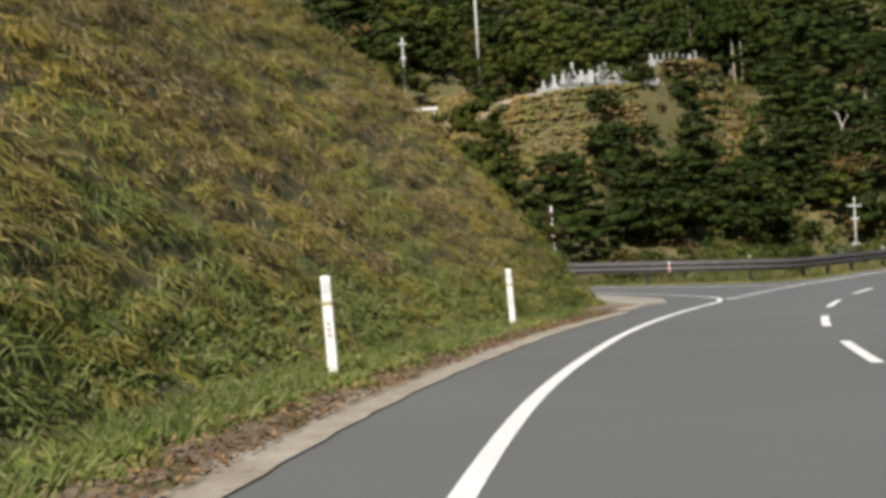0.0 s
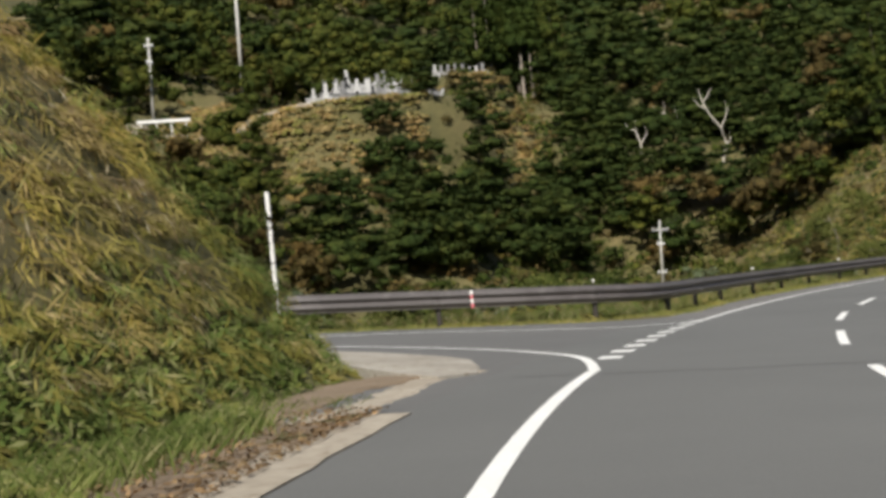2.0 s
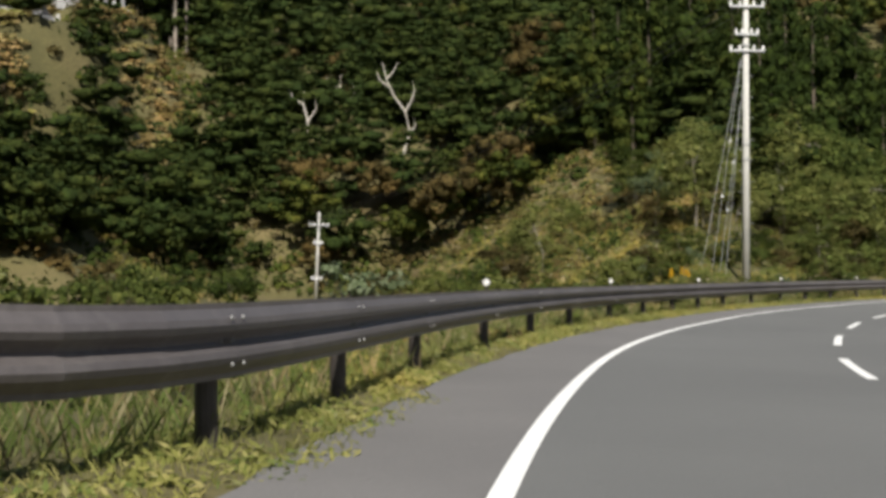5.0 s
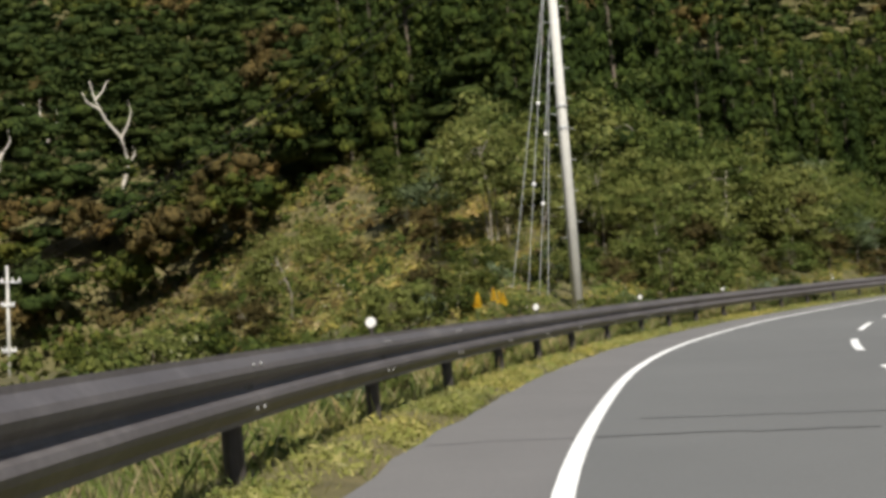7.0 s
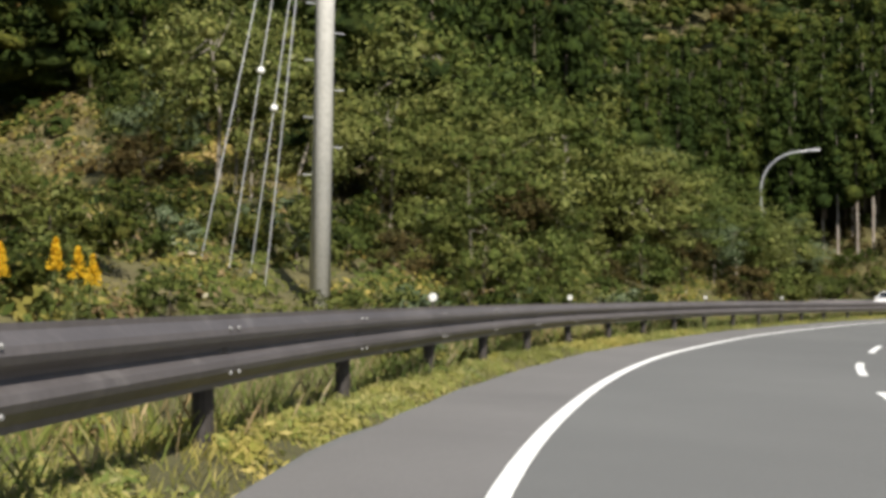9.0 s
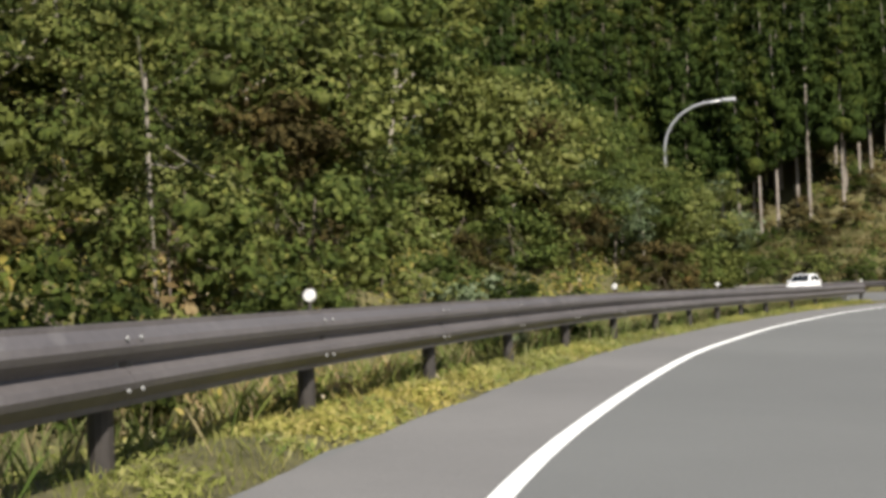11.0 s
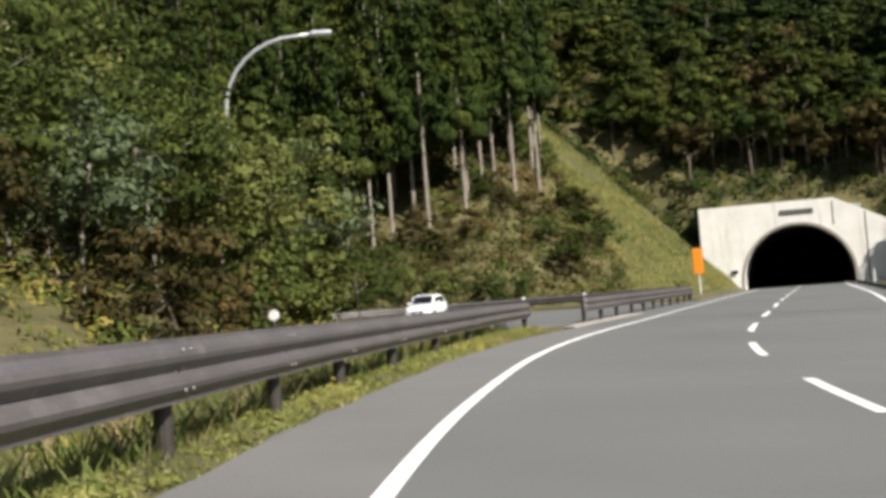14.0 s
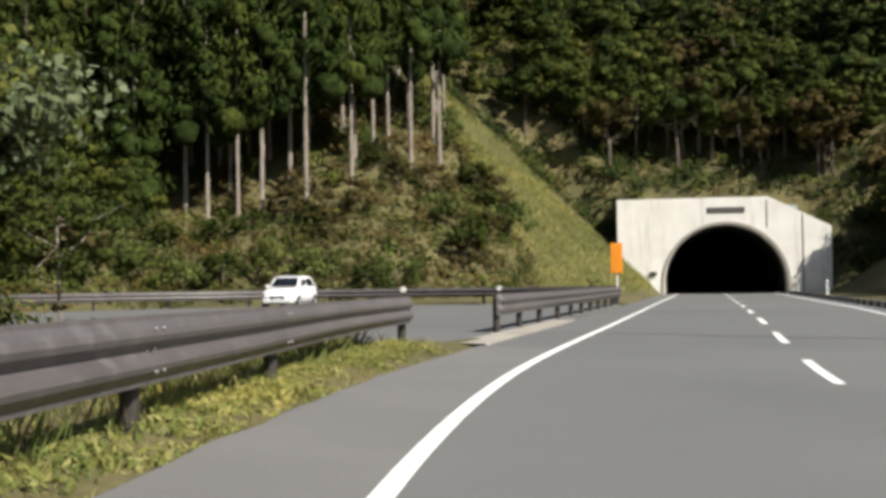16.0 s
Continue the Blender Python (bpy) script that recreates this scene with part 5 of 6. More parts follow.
tagged(put("leaf_litter", quads("leaf_litter", leaf_quads(np.stack([x, y, z + 0.015], 1), nrm / np.linalg.norm(nrm, axis=1)[:, None], rng.uniform(0.03, 0.1, len(x)), 0.03, rng), LITTER)), "brown fallen leaves along the road edge", "leaf litter", kind="stuff")
# verge under and behind the guardrail
x, y = band(RAIL, 6, RAIL.length - 1, -0.8, 0.7, 9000, 3, 0.25)
q = mounds(x, y, ground_z(x, y) - 0.03, rng.uniform(0.08, 0.22, len(x)), 18, 0.075, 6, 0.7, 0.6, 0.3)
heaps_of("verge_grass", "grass", q, rng.rand(len(x)) + 0.5 * waves(x, y, 4.0, 61), ((VERGE, -9, 0.75, "short yellow-green grass under the guardrail"), (GRASS, 0.75, 9, "green weeds under the guardrail")))
x, y = band(RAIL, 6, RAIL.length - 1, -0.7, 0.7, 52000, 3, 0.2)
meadow("verge_grass", "yellow-green grass blades under the guardrail", x, y, VERGE, (0.03, 0.14), 0.008, 1.0, 4)
x, y = band(RAIL, 6, RAIL.length - 1, 0.15, 2.6, 44000, 5, 0.25)
low = rng.rand(len(x)) < 0.84
meadow("tall_grass", "olive grass and weeds behind the guardrail", x[low], y[low], GRASS, (0.08, 0.34), 0.009, 0.8, 6)
meadow("tall_dry_grass", "thin dry grass behind the guardrail", x[~low], y[~low], STRAW, (0.12, 0.42), 0.008, 0.7, 16)
x, y = band(RAIL, 6, RAIL.length - 1, 0.3, 9.5, 6200, 8, 0.3)
far_in = RAIL.project(x, y)[1] > 2.8
q = mounds(x, y, ground_z(x, y) - 0.05, np.where(far_in, rng.uniform(0.3, 0.7, len(x)), rng.uniform(0.15, 0.42, len(x))), 34, np.where(far_in, 0.14, 0.09), 8, 0.9, 0.5, 0.5)
heaps_of("weeds", "weeds", q, rng.rand(len(x)), ((BUSH, 0, 0.68, "leafy green weeds behind the guardrail"), (OLIVE_GRASS, 0.68, 0.88, "olive weeds behind the guardrail"), (BROWN_WEED, 0.88, 1, "brown withered weeds behind the guardrail")))
# open slope behind the utility pole
n = 5200
x, y = rng.uniform(44, 94, n), rng.uniform(82, 138, n)
d = hill(x, y)[0]
keep = (d > 0) & (d < 18) & (RAIL.project(x, y)[1] > 2)
x, y = x[keep], y[keep]
close = RAIL.project(x, y)[1] < 13
q = mounds(x, y, ground_z(x, y) - 0.1, np.where(close, rng.uniform(0.25, 0.5, len(x)), rng.uniform(0.35, 1.0, len(x))), 46, np.where(close, 0.1, 0.24), 9, 0.85, 0.5, 0.42)
heaps_of("slope_weeds", "weeds", q, rng.rand(len(x)) * np.where(close, 0.5, 1.0) + 0.4 * waves(x, y, 9.0, 62), ((BUSH, -9, 0.25, "green bushy weeds on the slope behind the utility pole"), (OLIVE_GRASS, 0.25, 0.6, "olive weeds on the slope behind the utility pole"), (DRY_GRASS, 0.6, 0.85, "dry grass on the slope behind the utility pole"), (BROWN_WEED, 0.85, 9, "brown weeds on the slope behind the utility pole")))
# scrub between the trees of the hillsides
n = 9000
x, y = rng.uniform(-8, 150, n), rng.uniform(58, 215, n)
d = hill(x, y)[0]
keep = (d > 0.3) & (d < 62) & (RAIL.project(x, y)[1] > 16) & ~(cemetery_open(x, y) & (x < 46.5)) & (np.abs(SIDE.project(x, y)[1]) > 4)
x, y = x[keep], y[keep]
q = mounds(x, y, ground_z(x, y) - 0.15, rng.uniform(0.7, 1.7, len(x)), 22, 0.62, 21, 0.8, 0.45, 0.55)
heaps_of("scrub", "brush", q, rng.rand(len(x)) + 0.5 * waves(x, y, 14.0, 65), ((LEAF_DARK, -9, 0.2, "dark green scrub between the trees"), (LEAF, 0.2, 0.62, "olive scrub between the trees"), (LEAF_BROWN, 0.62, 9, "brownish scrub between the trees")))
# scrub over the tunnel
n = 2700
x, y = 197.5 + 34 * rng.rand(n) ** 1.8, rng.uniform(78, 134, n)
keep = (hill(x, y)[0] > 0.6) & ~((x < 200) & (np.abs(EDGE.project(x, y)[1] + 3.7) < 6.5))
x, y = x[keep], y[keep]
q = mounds(x, y, ground_z(x, y) - 0.1, rng.uniform(0.6, 1.3, len(x)), 34, 0.34, 22, 0.9, 0.45, 0.5)
heaps_of("scrub", "brush", q, rng.rand(len(x)), ((LEAF_DARK, 0, 0.5, "dark green scrub over the tunnel"), (LEAF, 0.5, 0.85, "olive scrub over the tunnel"), (LEAF_BROWN, 0.85, 1, "brownish scrub over the tunnel")))
# golden bank round the graves
n = 9500
x, y = rng.uniform(14, 66, n), rng.uniform(132, 178, n)
keep = ((np.hypot((x - 30.0) / 14.0, (y - 150.0) / 9.0) < 1) | (np.hypot((x - 45) / 17.0, (y - 160.0) / 7.5) < 1) | (np.hypot((x - 54) / 8.0, (y - 168.0) / 8.0) < 1) | (np.hypot((x - 31) / 10.5, (y - 144.0) / 7.5) < 1)) & ~((x > 30) & (x < 47) & (y > 147) & (y < 157.5)) & ~((x > 50.5) & (x < 59) & (y > 168.8) & (y < 172.5))
x, y = x[keep], y[keep]
q = mounds(x, y, ground_z(x, y) - 0.1, rng.uniform(0.5, 1.0, len(x)), 26, 0.42, 10, 0.3, 0.25, 0.5)
heaps_of("bank_grass", "grass", q, rng.rand(len(x)) + 0.5 * waves(x, y, 8.0, 63), ((GOLDEN, -9, 0.55, "golden dry grass on the bank round the graves"), (DRY_GRASS, 0.55, 0.85, "yellowish grass on the bank round the graves"), (VERGE, 0.85, 9, "yellow-green grass on the bank round the graves")))
# brush that covers the bank before the cedars
n = 6000
x, y = rng.uniform(110, 200, n), rng.uniform(103, 146, n)
d = hill(x, y)[0]
keep = (d > 0.1) & (d < 17) & (x < 175 + d * 1.05) & (EDGE.project(x, y)[1] > 5)
x, y, d = x[keep], y[keep], d[keep]
q = mounds(x, y, ground_z(x, y) - 0.1, rng.uniform(0.5, 1.25, len(x)), 54, 0.26, 11, 0.95, 0.5, 0.5)
heaps_of("brush", "brush", q, rng.rand(len(x)) + 0.45 * waves(x, y, 11.0, 64), ((LEAF, -9, 0.35, "dark green brush on the bank below the cedars"), (BUSH, 0.35, 0.55, "leafy olive brush on the bank below the cedars"), (LEAF_BROWN, 0.55, 1.15, "dull brown brush on the bank below the cedars"), (BROWN_WEED, 1.15, 9, "pale brown brush on the bank below the cedars")))
# undergrowth on the wooded banks
n = 70000
x, y = rng.uniform(60, 225, n), rng.uniform(84, 150, n)
d, u = hill(x, y)[0], EDGE.project(x, y)[1]
keep = (d > 0.3) & (d < 32) & (u > 10) & ~((x > 175 + d * 1.05) & (x < 199.5)) & (x - 60 > 26 * (y < 132) * (d < 14))
x, y = x[keep], y[keep]
z = ground_z(x, y) + rng.uniform(0.0, 0.7, len(x))
nrm = np.stack([rng.normal(-0.2, 0.6, len(x)), rng.normal(-0.3, 0.6, len(x)), np.full(len(x), 0.7)], 1)
nrm /= np.linalg.norm(nrm, axis=1)[:, None]
k = rng.uniform(0.2, 0.5, len(x))
q = leaf_quads(np.stack([x, y, z], 1), nrm, k, k * 0.6, rng)
tint = waves(x, y, 9.0, 51) + rng.normal(0, 0.3, len(x))
for mat, sel, lab in ((LEAF, tint < 0.3, "leafy green undergrowth on the wooded bank"), (LEAF_BROWN, tint >= 0.3, "brown undergrowth on the wooded bank")):
    tagged(put("undergrowth", quads("undergrowth", q[sel], mat)), lab, "undergrowth", kind="stuff")
# mown slope beside the portal
n = 60000
x, y = rng.uniform(172, 200, n), rng.uniform(105.5, 132, n)
d, u = hill(x, y)[0], EDGE.project(x, y)[1]
keep = (d > 0.0) & (d < 21) & (u > 1.9) & (x > 174 + d * 1.02) & ~((x > 195.6) & (u < 9.8))
meadow("bank_grass", "pale green mown grass slope beside the tunnel portal", x[keep], y[keep], PALE_GRASS, (0.15, 0.4), 0.06, 1.2, 12)


# ---------------------------------------------------------------- roadside things
def delineator(x, y, z, turn, h=1.15):
    t = empty("delineator_post", label="white plastic delineator post standing in the verge grass", category="post", group="roadside delineators", m=Matrix.Translation((x, y, z)) @ Matrix.Rotation(turn, 4, "Z"))
    part("post", box_bm(0.055, 0.115, h * 0.72 + 0.3, (0, 0, h * 0.36 - 0.15), 0.012), WHITE_PLASTIC, t)
    part("band", box_bm(0.06, 0.12, 0.03, (0, 0, h * 0.735), 0.004), two_scale("yellowed_band", (0.4, 0.34, 0.16), (0.5, 0.43, 0.22)), t, "yellowish band")
    top = part("head", box_bm(0.05, 0.11, h * 0.25, (0, 0, h * 0.875), 0.012), WHITE_PLASTIC, t)
    part("reflector_lens", box_bm(0.01, 0.07, 0.12, (-0.028, 0, h * 0.9), 0.003), LENS, top)
    for k in range(3):
        part("lettering_bar", box_bm(0.006, 0.04, 0.032, (-0.0295, 0, h * (0.55 - k * 0.055)), 0.0), GALV, t, "dark lettering bar")
    return t


h0 = EDGE.heading(EDGE.project(0.7, 14.6)[0][0])
delineator(0.68, 14.65, 0.0, h0)
delineator(4.55, 25.4, 0.0, h0 - 0.1)
delineator(-2.0, 3.2, 0.0, h0 + 0.05)
delineator(138.7, 92.1, -0.14, 0.1, 1.0)
delineator(167.8, 94.4, -0.14, 0.1, 1.0)
delineator(192.0, 96.6, -0.14, 0.1, 0.9)
# low kerb blocks on the right verge
for k in range(34):
    s = EDGE.project(122, 98.8)[0][0] + k * 2.2
    x, y = (float(v) for v in EDGE.at(s, -8.35))
    tagged(part("kerb_block", box_bm(1.5, 0.22, 0.34, (0, 0, 0.02), 0.03), two_scale("dark_kerb", (0.05, 0.05, 0.05), (0.10, 0.10, 0.09)) if k == 0 else bpy.data.materials["dark_kerb"], None,
                m=Matrix.Translation((x, y, -0.1)) @ Matrix.Rotation(EDGE.heading(s), 4, "Z")), "dark weathered concrete kerb block on the verge", "kerb", "kerb blocks")

# pink and white marker strapped to the rail
x, y = (float(v) for v in RAIL.at(RAIL.project(15.05, 50.2)[0][0], -0.1))
t = empty("marker_post", (x, y, rail_drop(RAIL.project(x, y)[0][0])), "pink and white striped marker strapped to the guardrail", "post")
for k in range(4):
    part("stripe", box_bm(0.06, 0.06, 0.105, (0, 0, 0.45 + k * 0.106), 0.006), two_scale("pink_paint", (0.55, 0.13, 0.16), (0.7, 0.2, 0.22), rough=0.5) if k == 0 else (bpy.data.materials["pink_paint"] if k % 2 == 0 else WHITE_PLASTIC), t)
# snow pole at the corner
t = empty("snow_pole", (9.15, 42.9, gz(9.15, 42.9) - 0.2), "thin white snow marker pole leaning at the slope's end", "pole")
for k in range(5):
    a, b = Vector((0.02 * k / 5, 0, 0.65 * k)), Vector((0.02 * (k + 1) / 5, 0, 0.65 * (k + 1) - 0.03))
    part("pole_section", rod_bm(a, b, 0.04, sides=10), WHITE_PLASTIC, t)

# orange board before the tunnel
t = empty("warning_board", m=pose(181.7, 108.0, 0.0, 0, 0, 5.5), label="tall orange warning board on a white post beside the portal", category="sign")
bz = gz(181.7, 108.0)
part("post", rod_bm((0, 0, bz - 0.3), (0, 0, 3.45), 0.06), WHITE_PLASTIC, t)
part("board", box_bm(0.06, 0.78, 2.0, (-0.1, 0, 2.5), 0.02), two_scale("orange_paint", (0.75, 0.24, 0.01), (0.85, 0.3, 0.02), 1.0, 20, 0.5, 0, 0.05), t, "plain orange board")


# ---------------------------------------------------------------- poles, wires, lamp
def wire_bm(a, b, sag, r=0.012, n=8):
    a, b = Vector(a), Vector(b)
    return tube_bm([a.lerp(b, k / n) - Vector((0, 0, sag * 4 * (k / n) * (1 - k / n))) for k in range(n + 1)], r, 5)


def insulator(parent, at, r=0.05):
    part("insulator", join(rod_bm(Vector(at), Vector(at) + Vector((0, 0, 0.12)), r, sides=8), rod_bm(Vector(at) + Vector((0, 0, 0.12)), Vector(at) + Vector((0, 0, 0.2)), r * 0.7, r * 0.4, sides=8)), WHITE_PLASTIC, parent)


def utility_pole(x, y, z, h, r0, arms, turn, label, steps=True, lean=0.0):
    t = empty("utility_pole", m=Matrix.Translation((x, y, z)) @ Matrix.Rotation(radians(lean), 4, (0.643, 0.766, 0)) @ Matrix.Rotation(turn, 4, "Z"), label=label, category="pole", group="utility poles")
    part("shaft", rod_bm((0, 0, -0.5), (0, 0, h), r0, r0 * 0.62, 16), POLE_CONCRETE, t, smooth=True)
    for az, w in arms:
        arm = part("crossarm", box_bm(w, 0.09, 0.09, (0, -r0, az), 0.01), GALV, t)
        for k in (-0.46, -0.2, 0.2, 0.46):
            insulator(arm, (k * w, -r0, az + 0.05), 0.055)
    for bz_ in (h * 0.42, h * 0.47, h * 0.8):
        part("band", rod_bm((0, 0, bz_), (0, 0, bz_ + 0.06), r0 * 1.03, sides=16), GALV, t)
    if steps:
        for k in range(int((h - 3) / 0.45)):
            s = 1 if k % 2 else -1
            part("step_bolt", rod_bm((s * r0 * 0.8, 0, 2.2 + k * 0.45), (s * (r0 + 0.14), 0, 2.2 + k * 0.45), 0.01, sides=6), GALV, t)
    return t


PX, PY, PZ = 58.4, 87.65, 0.65
utility_pole(PX, PY, PZ, 12.75, 0.175, ((10.0, 1.5), (10.7, 1.0), (11.9, 1.5), (12.5, 0.8)), -0.5, "tall grey concrete utility pole with crossarms behind the guardrail", lean=1.2)
for k, (dx, dy, top) in enumerate(((-1.0, 1.0, 9.6), (-1.35, 1.25, 9.7), (-0.75, 0.8, 8.2), (-0.6, 0.6, 8.3))):
    a, b = Vector((PX, PY, PZ + top)), Vector((PX + dx, PY + dy, gz(PX + dx, PY + dy)))
    g = empty("guy_wire", b, "steel guy wire with white balls staying the utility pole", "wire", "guy wires")
    part("strand", wire_bm((0, 0, 0), a - b, 0.0, 0.011), GALV, g)
    for f in ((0.36, 0.62) if k in (0, 2) else ()):
        bm = bmesh.new()
        bmesh.ops.create_uvsphere(bm, u_segments=10, v_segments=8, radius=0.06, matrix=Matrix.Translation((a - b) * f))
        part("guard_ball", bm, WHITE_PLASTIC, g, "white guard ball", smooth=True)
small_pole = utility_pole(61.9, 138.4, gz(61.9, 138.4), 6.6, 0.12, ((5.6, 1.5), (4.2, 0.7), (1.5, 0.8)), -0.4, "pale utility pole with crossarms among the bushes", False, 3.2)
utility_pole(27.6, 166.0, gz(27.6, 166.0), 15.0, 0.2, ((13.5, 1.6),), -0.2, "pale utility pole on the hillside by the graves", False, 2.0)
utility_pole(16.6, 152.0, gz(16.6, 152.0), 8.5, 0.15, ((7.6, 0.9), (6.0, 0.6)), -0.1, "grey utility pole on the hillside by the track", False, 2.0)
t = empty("power_line", (PX, PY, PZ), "thin dark power lines strung between the utility poles", "wire")
for k in (-0.6, 0.0, 0.6):
    part("cable", wire_bm((k, 0, 12.0), (small_pole.location.x - PX + k, small_pole.location.y - PY, 6.0 - PZ + small_pole.location.z), 1.0, 0.014, 14), POST_PAINT, t)

t = empty("street_lamp", m=pose(111.2, 108.6, gz(111.2, 108.6), 0, 0, -63), label="grey steel street lamp with a curved arm over the access road", category="lamp")
base = gz(111.4, 108.2)
hh = 8.9 - base
curve = [(2.5 * (1 - math.cos(a)) * 0.85, 0, hh - 2.0 + 2.0 * math.sin(a) - 0.0) for a in np.linspace(0, math.pi / 2, 9)] + [(2.65, 0, hh + 0.06)]
part("mast", tube_bm([(0, 0, -0.4), (0, 0, hh - 3.5)] + curve, [0.085, 0.07] + [0.06] * 9 + [0.05], 10), GALV, t, smooth=True)
part("lamp_head", box_bm(0.62, 0.24, 0.14, (2.85, 0, hh + 0.06), 0.04), GALV, t, "slim grey lamp head")
part("service_box", box_bm(0.14, 0.16, 0.26, (0.1, 0, hh - 3.2), 0.02), WHITE_PLASTIC, t)


# ---------------------------------------------------------------- dead trees
def dead_tree(x, y, size, shape, label):
    """shape: lines of sideways and upward places; the first is the trunk."""
    t = empty("dead_tree", (x, y, gz(x, y)), label, "tree", "dead trees")
    for k, pts in enumerate(shape):
        line = [Vector((0.86 * a * size, -0.5 * a * size, c * size)) for a, c in pts]
        r0 = 0.15 if k == 0 else 0.09
        part("trunk" if k == 0 else "branch", tube_bm(line, [r0 * (1 - 0.75 * i / (len(line) - 1)) for i in range(len(line))], 7), DEAD_WOOD, t)


CROOKED = (((-0.2, -0.4), (0.0, 0.6), (0.5, 2.0), (0.1, 4.0), (-0.9, 5.4), (-1.6, 7.0), (-1.9, 8.5)), ((0.1, 4.0), (0.7, 5.0), (1.0, 6.0), (0.8, 6.8)), ((0.5, 2.0), (1.0, 2.7), (0.9, 3.3)), ((-1.6, 7.0), (-1.0, 7.6), (-0.5, 8.5)), ((-1.2, 6.2), (-2.2, 6.9), (-2.5, 7.7)))
FORKED = (((0, -0.4), (0.2, 2.0), (-0.3, 4.0), (-0.2, 5.5)), ((0.2, 2.0), (1.2, 3.5), (1.1, 4.6)), ((-0.3, 4.0), (-1.3, 4.6), (-1.8, 5.4)))
dead_tree(77.6, 152.6, 1.0, CROOKED, "bleached bare dead tree with crooked branches among the green trees")
dead_tree(74.8, 159.5, 0.9, FORKED, "small bleached forked snag among the green trees")
dead_tree(70.5, 158.5, 0.8, FORKED, "small bleached forked snag among the green trees")
dead_tree(92.0, 104.5, 0.75, FORKED, "small bleached forked snag among the green trees")


# ---------------------------------------------------------------- graves
STONES = [two_scale("pale_granite", (0.36, 0.36, 0.35), (0.5, 0.5, 0.49), 2, 30, 0.6), two_scale("grey_granite", (0.17, 0.17, 0.17), (0.26, 0.26, 0.26), 2, 30, 0.5), two_scale("black_granite", (0.025, 0.025, 0.027), (0.05, 0.05, 0.05), 2, 30, 0.25)]
protos = {}
for k, mat in enumerate(STONES):
    g = empty("gravestone", (0, 0, -200), ("pale", "grey", "black")[k] + " granite gravestone on a stepped plinth in the hillside graveyard", "gravestone", "hillside graves")
    part("base", box_bm(1.3, 1.3, 0.3, (0, 0, 0.1), 0.03), STONES[0], g)
    part("plinth", box_bm(0.75, 0.75, 0.35, (0, 0, 0.42), 0.03), mat, g)
    part("upper_plinth", box_bm(0.55, 0.55, 0.25, (0, 0, 0.72), 0.03), mat, g)
    part("stone", box_bm(0.34, 0.34, 0.95, (0, 0, 1.32), 0.04), mat, g)
    protos[k] = g
def grave(x, y, z, w, h):
    k = r.choice((0, 1, 1, 0, 2, 0))
    copy_thing(protos[k], Matrix.Translation((0, 0, 0))).matrix_basis = Matrix.Translation((x, y, z)) @ Matrix.Rotation(r.uniform(-0.3, 0.3) - 0.1, 4, "Z") @ Matrix.Diagonal((w, w, h, 1))


def terrace(x0, y0, x1, y1, z, high, mat):
    n = math.hypot(x1 - x0, y1 - y0)
    tagged(part("terrace_wall", join(box_bm(n, 0.25, high, (0, 0, high / 2 - 0.4), 0.03), box_bm(n + 0.1, 0.35, 0.08, (0, 0, high - 0.4), 0.02)), mat, None,
                m=pose((x0 + x1) / 2, (y0 + y1) / 2, z, 0, 0, math.degrees(math.atan2(y1 - y0, x1 - x0)))), "low grey stone wall of a grave terrace", "wall", "grave terraces")


# rows of graves climb the bank; each row stands behind its own low wall
for row, (count, a0, a1, lift_) in enumerate(((10, 0.0, 1.0, 0.45), (11, 0.12, 0.95, 1.15), (9, 0.25, 0.85, 1.9), (7, 0.36, 0.8, 2.6))):
    x0, y0, x1, y1 = 31.5 + 14.5 * a0, 148.4 + 3.6 * a0 + 1.5 * row, 31.5 + 14.5 * a1, 148.4 + 3.6 * a1 + 1.5 * row
    terrace(x0 - 0.6, y0 - 0.9, x1 + 0.6, y1 - 0.9, 21.35, 0.55 + lift_, STONES[0] if row != 1 else STONES[1])
    for col in range(count):
        f = (col + r.uniform(-0.2, 0.2)) / (count - 1)
        if r.random() < 0.1:
            continue
        grave(x0 + (x1 - x0) * f, y0 + (y1 - y0) * f + r.uniform(-0.25, 0.25), 21.35 + lift_, r.uniform(0.75, 1.15), r.uniform(0.5, 1.05))
terrace(50.4, 169.0, 57.6, 170.4, 27.25, 0.7, STONES[0])
for col in range(8):
    grave(50.9 + col * 0.92, 170.0 + col * 0.18 + r.uniform(-0.2, 0.2), 27.4, r.uniform(0.7, 0.95), r.uniform(0.5, 0.9))
for k in protos.values():
    for o in (*k.children_recursive, k):
        bpy.data.objects.remove(o)
TRACK = Way([(8, 149.5), (14, 149.6), (19, 149.2), (23.5, 149.8), (27, 149.9), (33, 147.2)])
tagged(strip("track", TRACK, 0, TRACK.length, (-1.1, 0.0, 1.1), lambda s, u: ground_z(*TRACK.at(s, u)) + 0.16, DUSTY, None, 0.6, "", 0.4), "pale gravel track across the hillside", "road", kind="structure")

# white rail by the hillside track
t = empty("white_railing", m=pose(17.2, 148.2, gz(17.2, 148.2) + 1.0, 0, 0, 2), label="short white steel railing beside the hillside track", category="railing")
part("rail", box_bm(5.0, 0.08, 0.3, (0, 0, 0.75), 0.02), WHITE_PLASTIC, t)
for k in range(4):
    part("post", rod_bm((-2.1 + 1.4 * k, 0.08, -1.2), (-2.1 + 1.4 * k, 0.08, 0.85), 0.06), WHITE_PLASTIC, t)


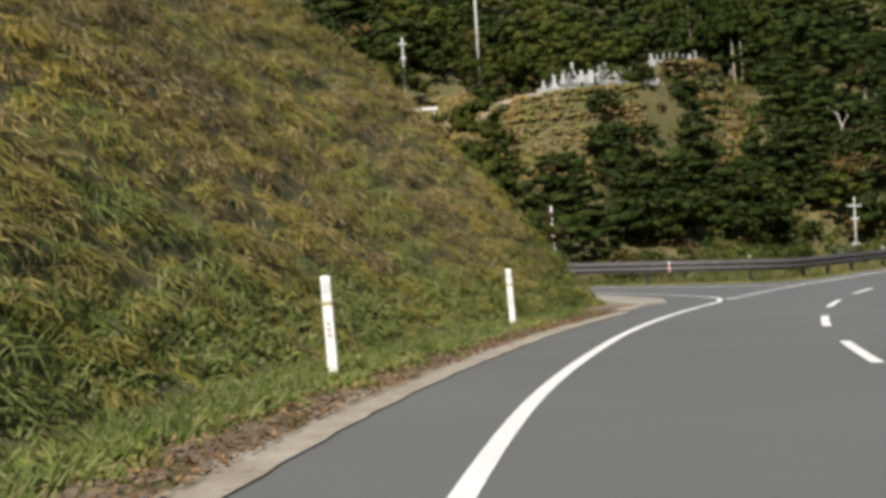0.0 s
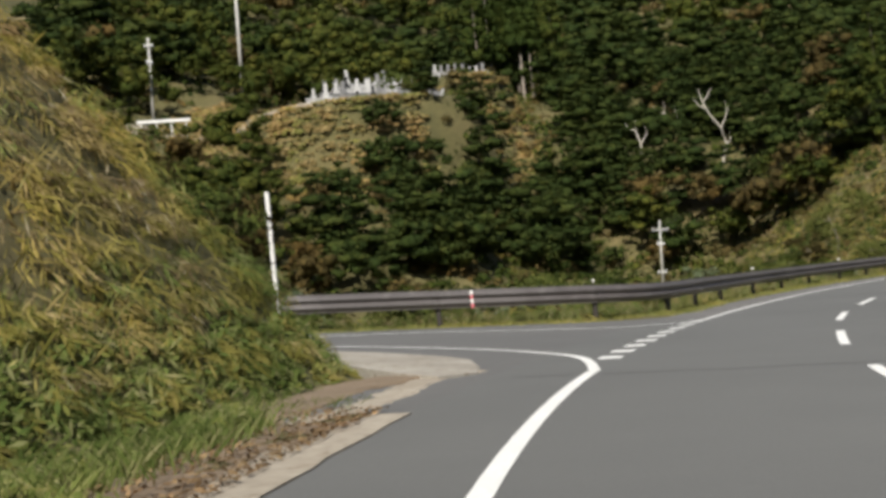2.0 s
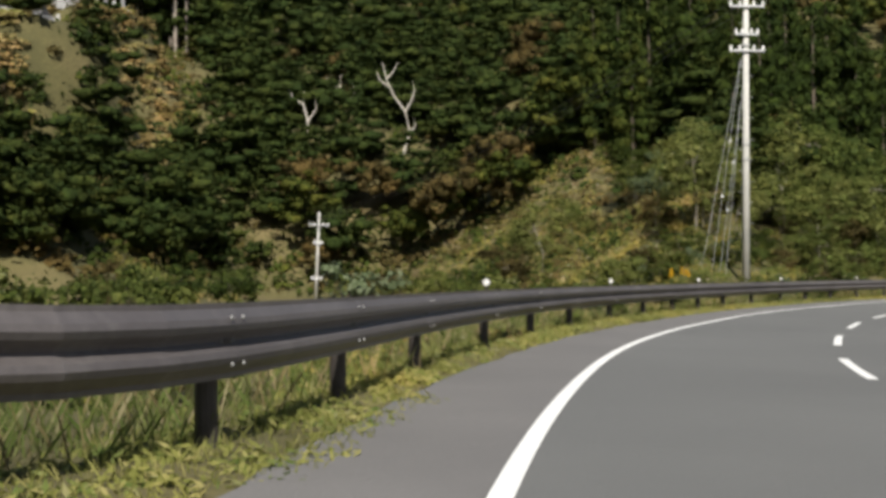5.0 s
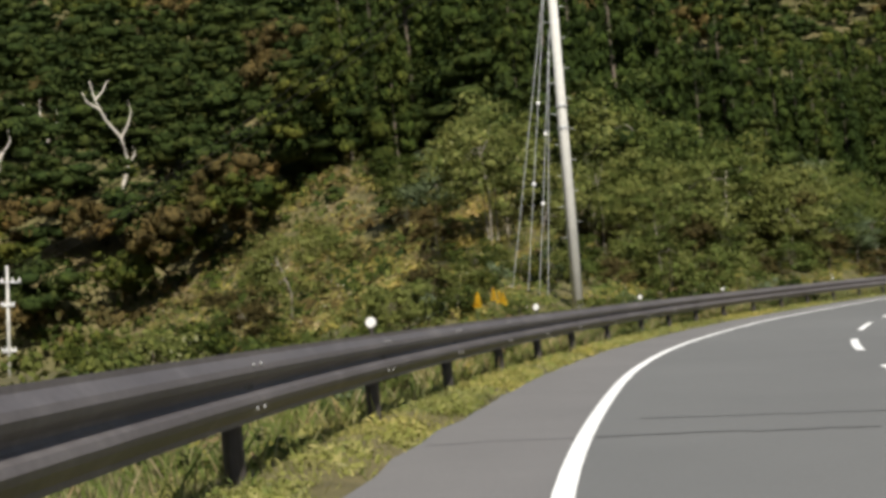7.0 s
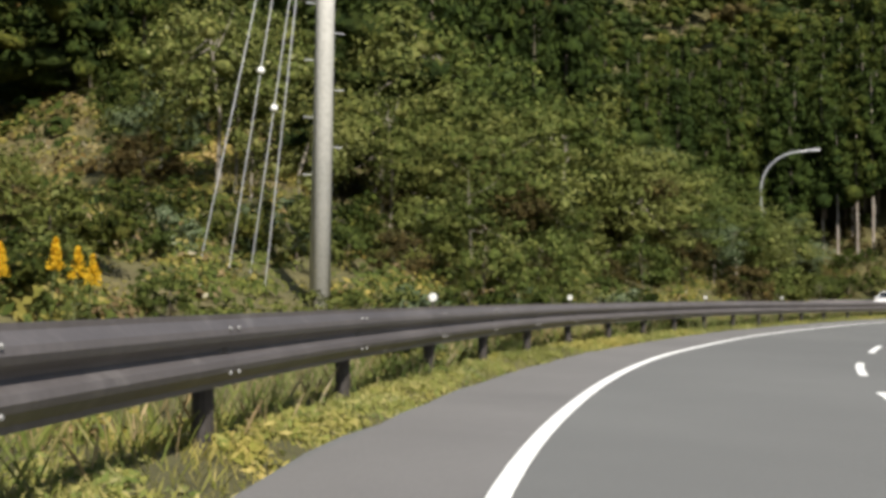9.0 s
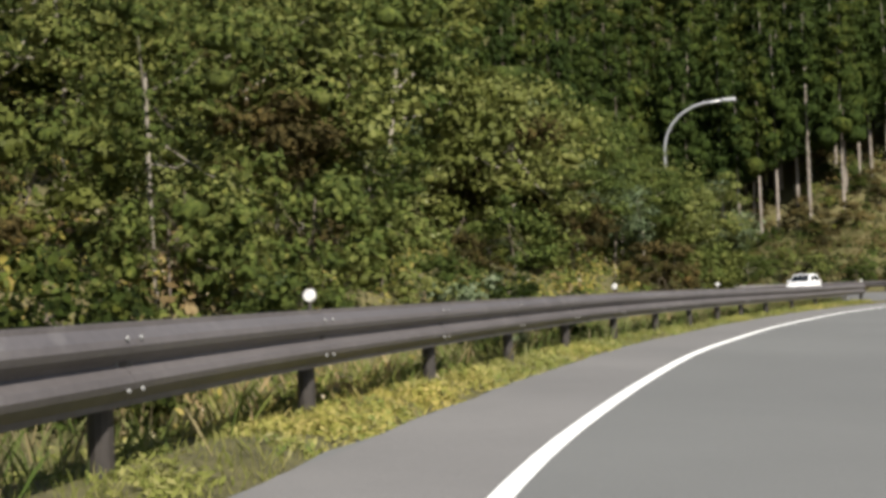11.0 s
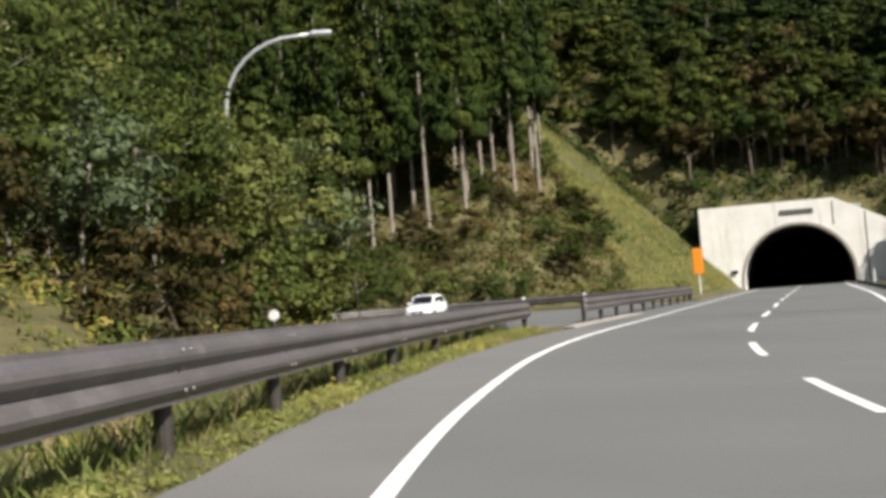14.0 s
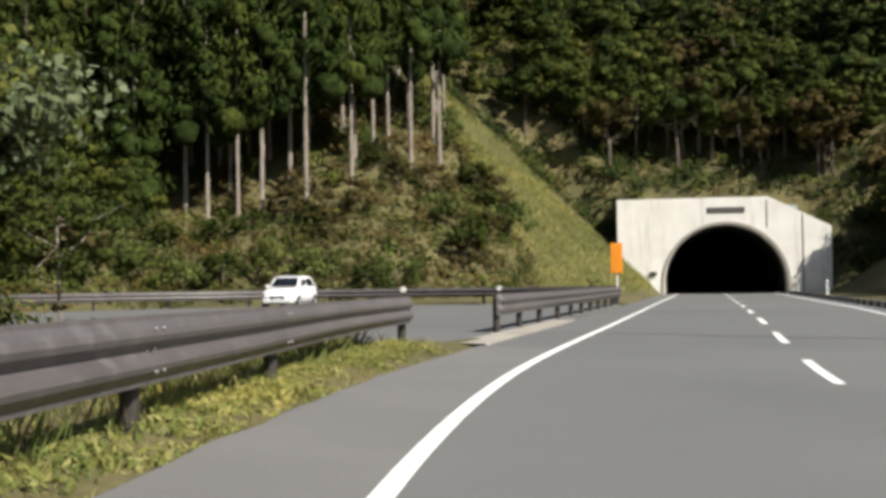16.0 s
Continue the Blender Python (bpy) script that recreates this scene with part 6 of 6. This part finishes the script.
# ---------------------------------------------------------------- goldenrod
YELLOW = foliage("goldenrod_bloom", (0.0, (0.55, 0.30, 0.01)), (1.0, (0.75, 0.5, 0.03)), through=0.2)
for k, (x, y, h) in enumerate(((49.3, 81.7, 1.25), (49.55, 81.95, 1.1), (50.15, 82.1, 1.2), (50.75, 82.45, 1.25), (50.5, 82.3, 1.1))):
    rng = np.random.RandomState(70 + k)
    z0 = gz(x, y)
    t = empty("goldenrod", (x, y, z0), "tall goldenrod weed with a yellow plume behind the guardrail", "flower", "goldenrod")
    top = 1.28 + 0.06 * (k % 3) - z0
    part("stem", tube_bm([(0, 0, -0.1), (0.02, 0.01, top * 0.5), (0.05, 0, top)], [0.012, 0.009, 0.006], 5), two_scale("weed_stem", (0.08, 0.1, 0.03), (0.13, 0.14, 0.05)), t)
    f = rng.uniform(0, 1, 420)
    a = rng.uniform(0, 6.28, 420)
    rad = (0.015 + 0.075 * (1 - f)) * rng.uniform(0.2, 1, 420)
    p = np.stack([0.05 + rad * np.cos(a), rad * np.sin(a), top - 0.24 + 0.27 * f], 1)
    tagged(put("plume", quads("plume", leaf_quads(p, unit(420, rng), 0.03, 0.02, rng), YELLOW), None, t), kind="stuff")
    f = rng.uniform(0.1, 0.75, 60)
    a = rng.uniform(0, 6.28, 60)
    p = np.stack([0.08 * np.cos(a), 0.08 * np.sin(a), top * f], 1)
    put("leaves", quads("leaves", leaf_quads(p, unit(60, rng), 0.14, 0.03, rng), BUSH), None, t)


# ---------------------------------------------------------------- car
def car(m):
    t = empty("car", m=m, label="white small hatchback car standing on the access road", category="car")
    body = two_scale("white_car_paint", (0.78, 0.78, 0.78), (0.82, 0.82, 0.82), 1.0, 6.0, 0.25, 0, 0.0)
    glass, nt, b = blank("car_glass", 0.08)
    b.inputs["Base Color"].default_value = (0.02, 0.025, 0.03, 1)
    black = two_scale("tyre_rubber", (0.02, 0.02, 0.02), (0.035, 0.035, 0.035), 3, 20, 0.8)
    # stations along x (front is +x): x, half width, sill z, waist z
    st = [(1.95, 0.62, 0.32, 0.62), (1.8, 0.76, 0.24, 0.78), (1.2, 0.83, 0.2, 0.9), (0.6, 0.84, 0.2, 0.98), (-0.6, 0.84, 0.2, 1.0), (-1.5, 0.82, 0.22, 1.0), (-1.85, 0.74, 0.3, 0.95)]
    bm = bmesh.new()
    rows = []
    for x, w, lo, hi in st:
        mid = (lo + hi) / 2
        rows.append([bm.verts.new((x, y, z)) for y, z in ((-w * 0.93, lo), (-w, mid), (-w * 0.94, hi - 0.04), (-w * 0.85, hi), (w * 0.85, hi), (w * 0.94, hi - 0.04), (w, mid), (w * 0.93, lo))])
    for a, c in zip(rows, rows[1:]):
        for i in range(8):
            bm.faces.new((a[i], a[(i + 1) % 8], c[(i + 1) % 8], c[i]))
    bm.faces.new(rows[0])
    bm.faces.new(rows[-1][::-1])
    part("body", bm, body, t, smooth=True)
    roof = [(0.95, 0.70, 0.96), (0.35, 0.60, 1.42), (-0.1, 0.58, 1.49), (-1.3, 0.58, 1.45), (-1.78, 0.66, 1.0)]
    bm = bmesh.new()
    top = [[bm.verts.new((x, s * w, z)) for s in (-1, 1)] for x, w, z in roof]
    low = [[bm.verts.new((x, s * 0.72, 0.97)) for s in (-1, 1)] for x, *_ in roof]
    for i in range(4):
        bm.faces.new((top[i][0], top[i][1], top[i + 1][1], top[i + 1][0]))
        for s in (0, 1):
            bm.faces.new((top[i][s], top[i + 1][s], low[i + 1][s], low[i][s]))
    bmesh.ops.remove_doubles(bm, verts=bm.verts[:], dist=0.02)
    part("cabin", bm, body, t)
    bm = bmesh.new()
    for pts in (((0.93, -0.62, 1.0), (0.93, 0.62, 1.0), (0.42, 0.53, 1.39), (0.42, -0.53, 1.39)),):
        bm.faces.new([bm.verts.new((x + 0.02, y, z + 0.015)) for x, y, z in pts])
    bmesh.ops.solidify(bm, geom=bm.faces[:], thickness=0.012)
    part("windscreen", bm, glass, t, "dark windscreen")
    for s in (-1, 1):
        for a, b2 in (((0.72, 0.22), (-0.32, -0.32)), ((-0.40, -0.40), (-1.45, -1.2))):
            bm = bmesh.new()
            pts = [(a[0], 0.735, 1.02), (b2[0], 0.735, 1.02), (b2[1], 0.605, 1.37), (a[1], 0.62, 1.35)]
            bm.faces.new([bm.verts.new((x, s * y, z)) for x, y, z in pts])
            bmesh.ops.solidify(bm, geom=bm.faces[:], thickness=0.012)
            part("side_window", bm, glass, t, "dark side window")
        part("mirror", box_bm(0.14, 0.16, 0.13, (0.62, s * 0.92, 1.02), 0.04), body, t)
        part("headlight", box_bm(0.16, 0.3, 0.16, (1.83, s * 0.52, 0.68), 0.05), LENS, t, "clear headlight")
        for x in (1.25, -1.2):
            wheel = part("wheel", rod_bm((x, s * 0.66, 0.3), (x, s * 0.86, 0.3), 0.3, sides=20), black, t)
            part("rim", rod_bm((x, s * 0.85, 0.3), (x, s * 0.868, 0.3), 0.19, sides=16), GALV, wheel)
    part("grille", box_bm(0.05, 0.7, 0.14, (1.945, 0, 0.5), 0.02), black, t)
    part("bumper", box_bm(0.12, 1.4, 0.2, (1.9, 0, 0.36), 0.05), body, t)
    part("number_plate", box_bm(0.02, 0.33, 0.16, (1.97, 0, 0.38), 0.004), WHITE_PLASTIC, t)


car(pose(150.2, 118.3, -0.09, 0, 0, 180 + 5))
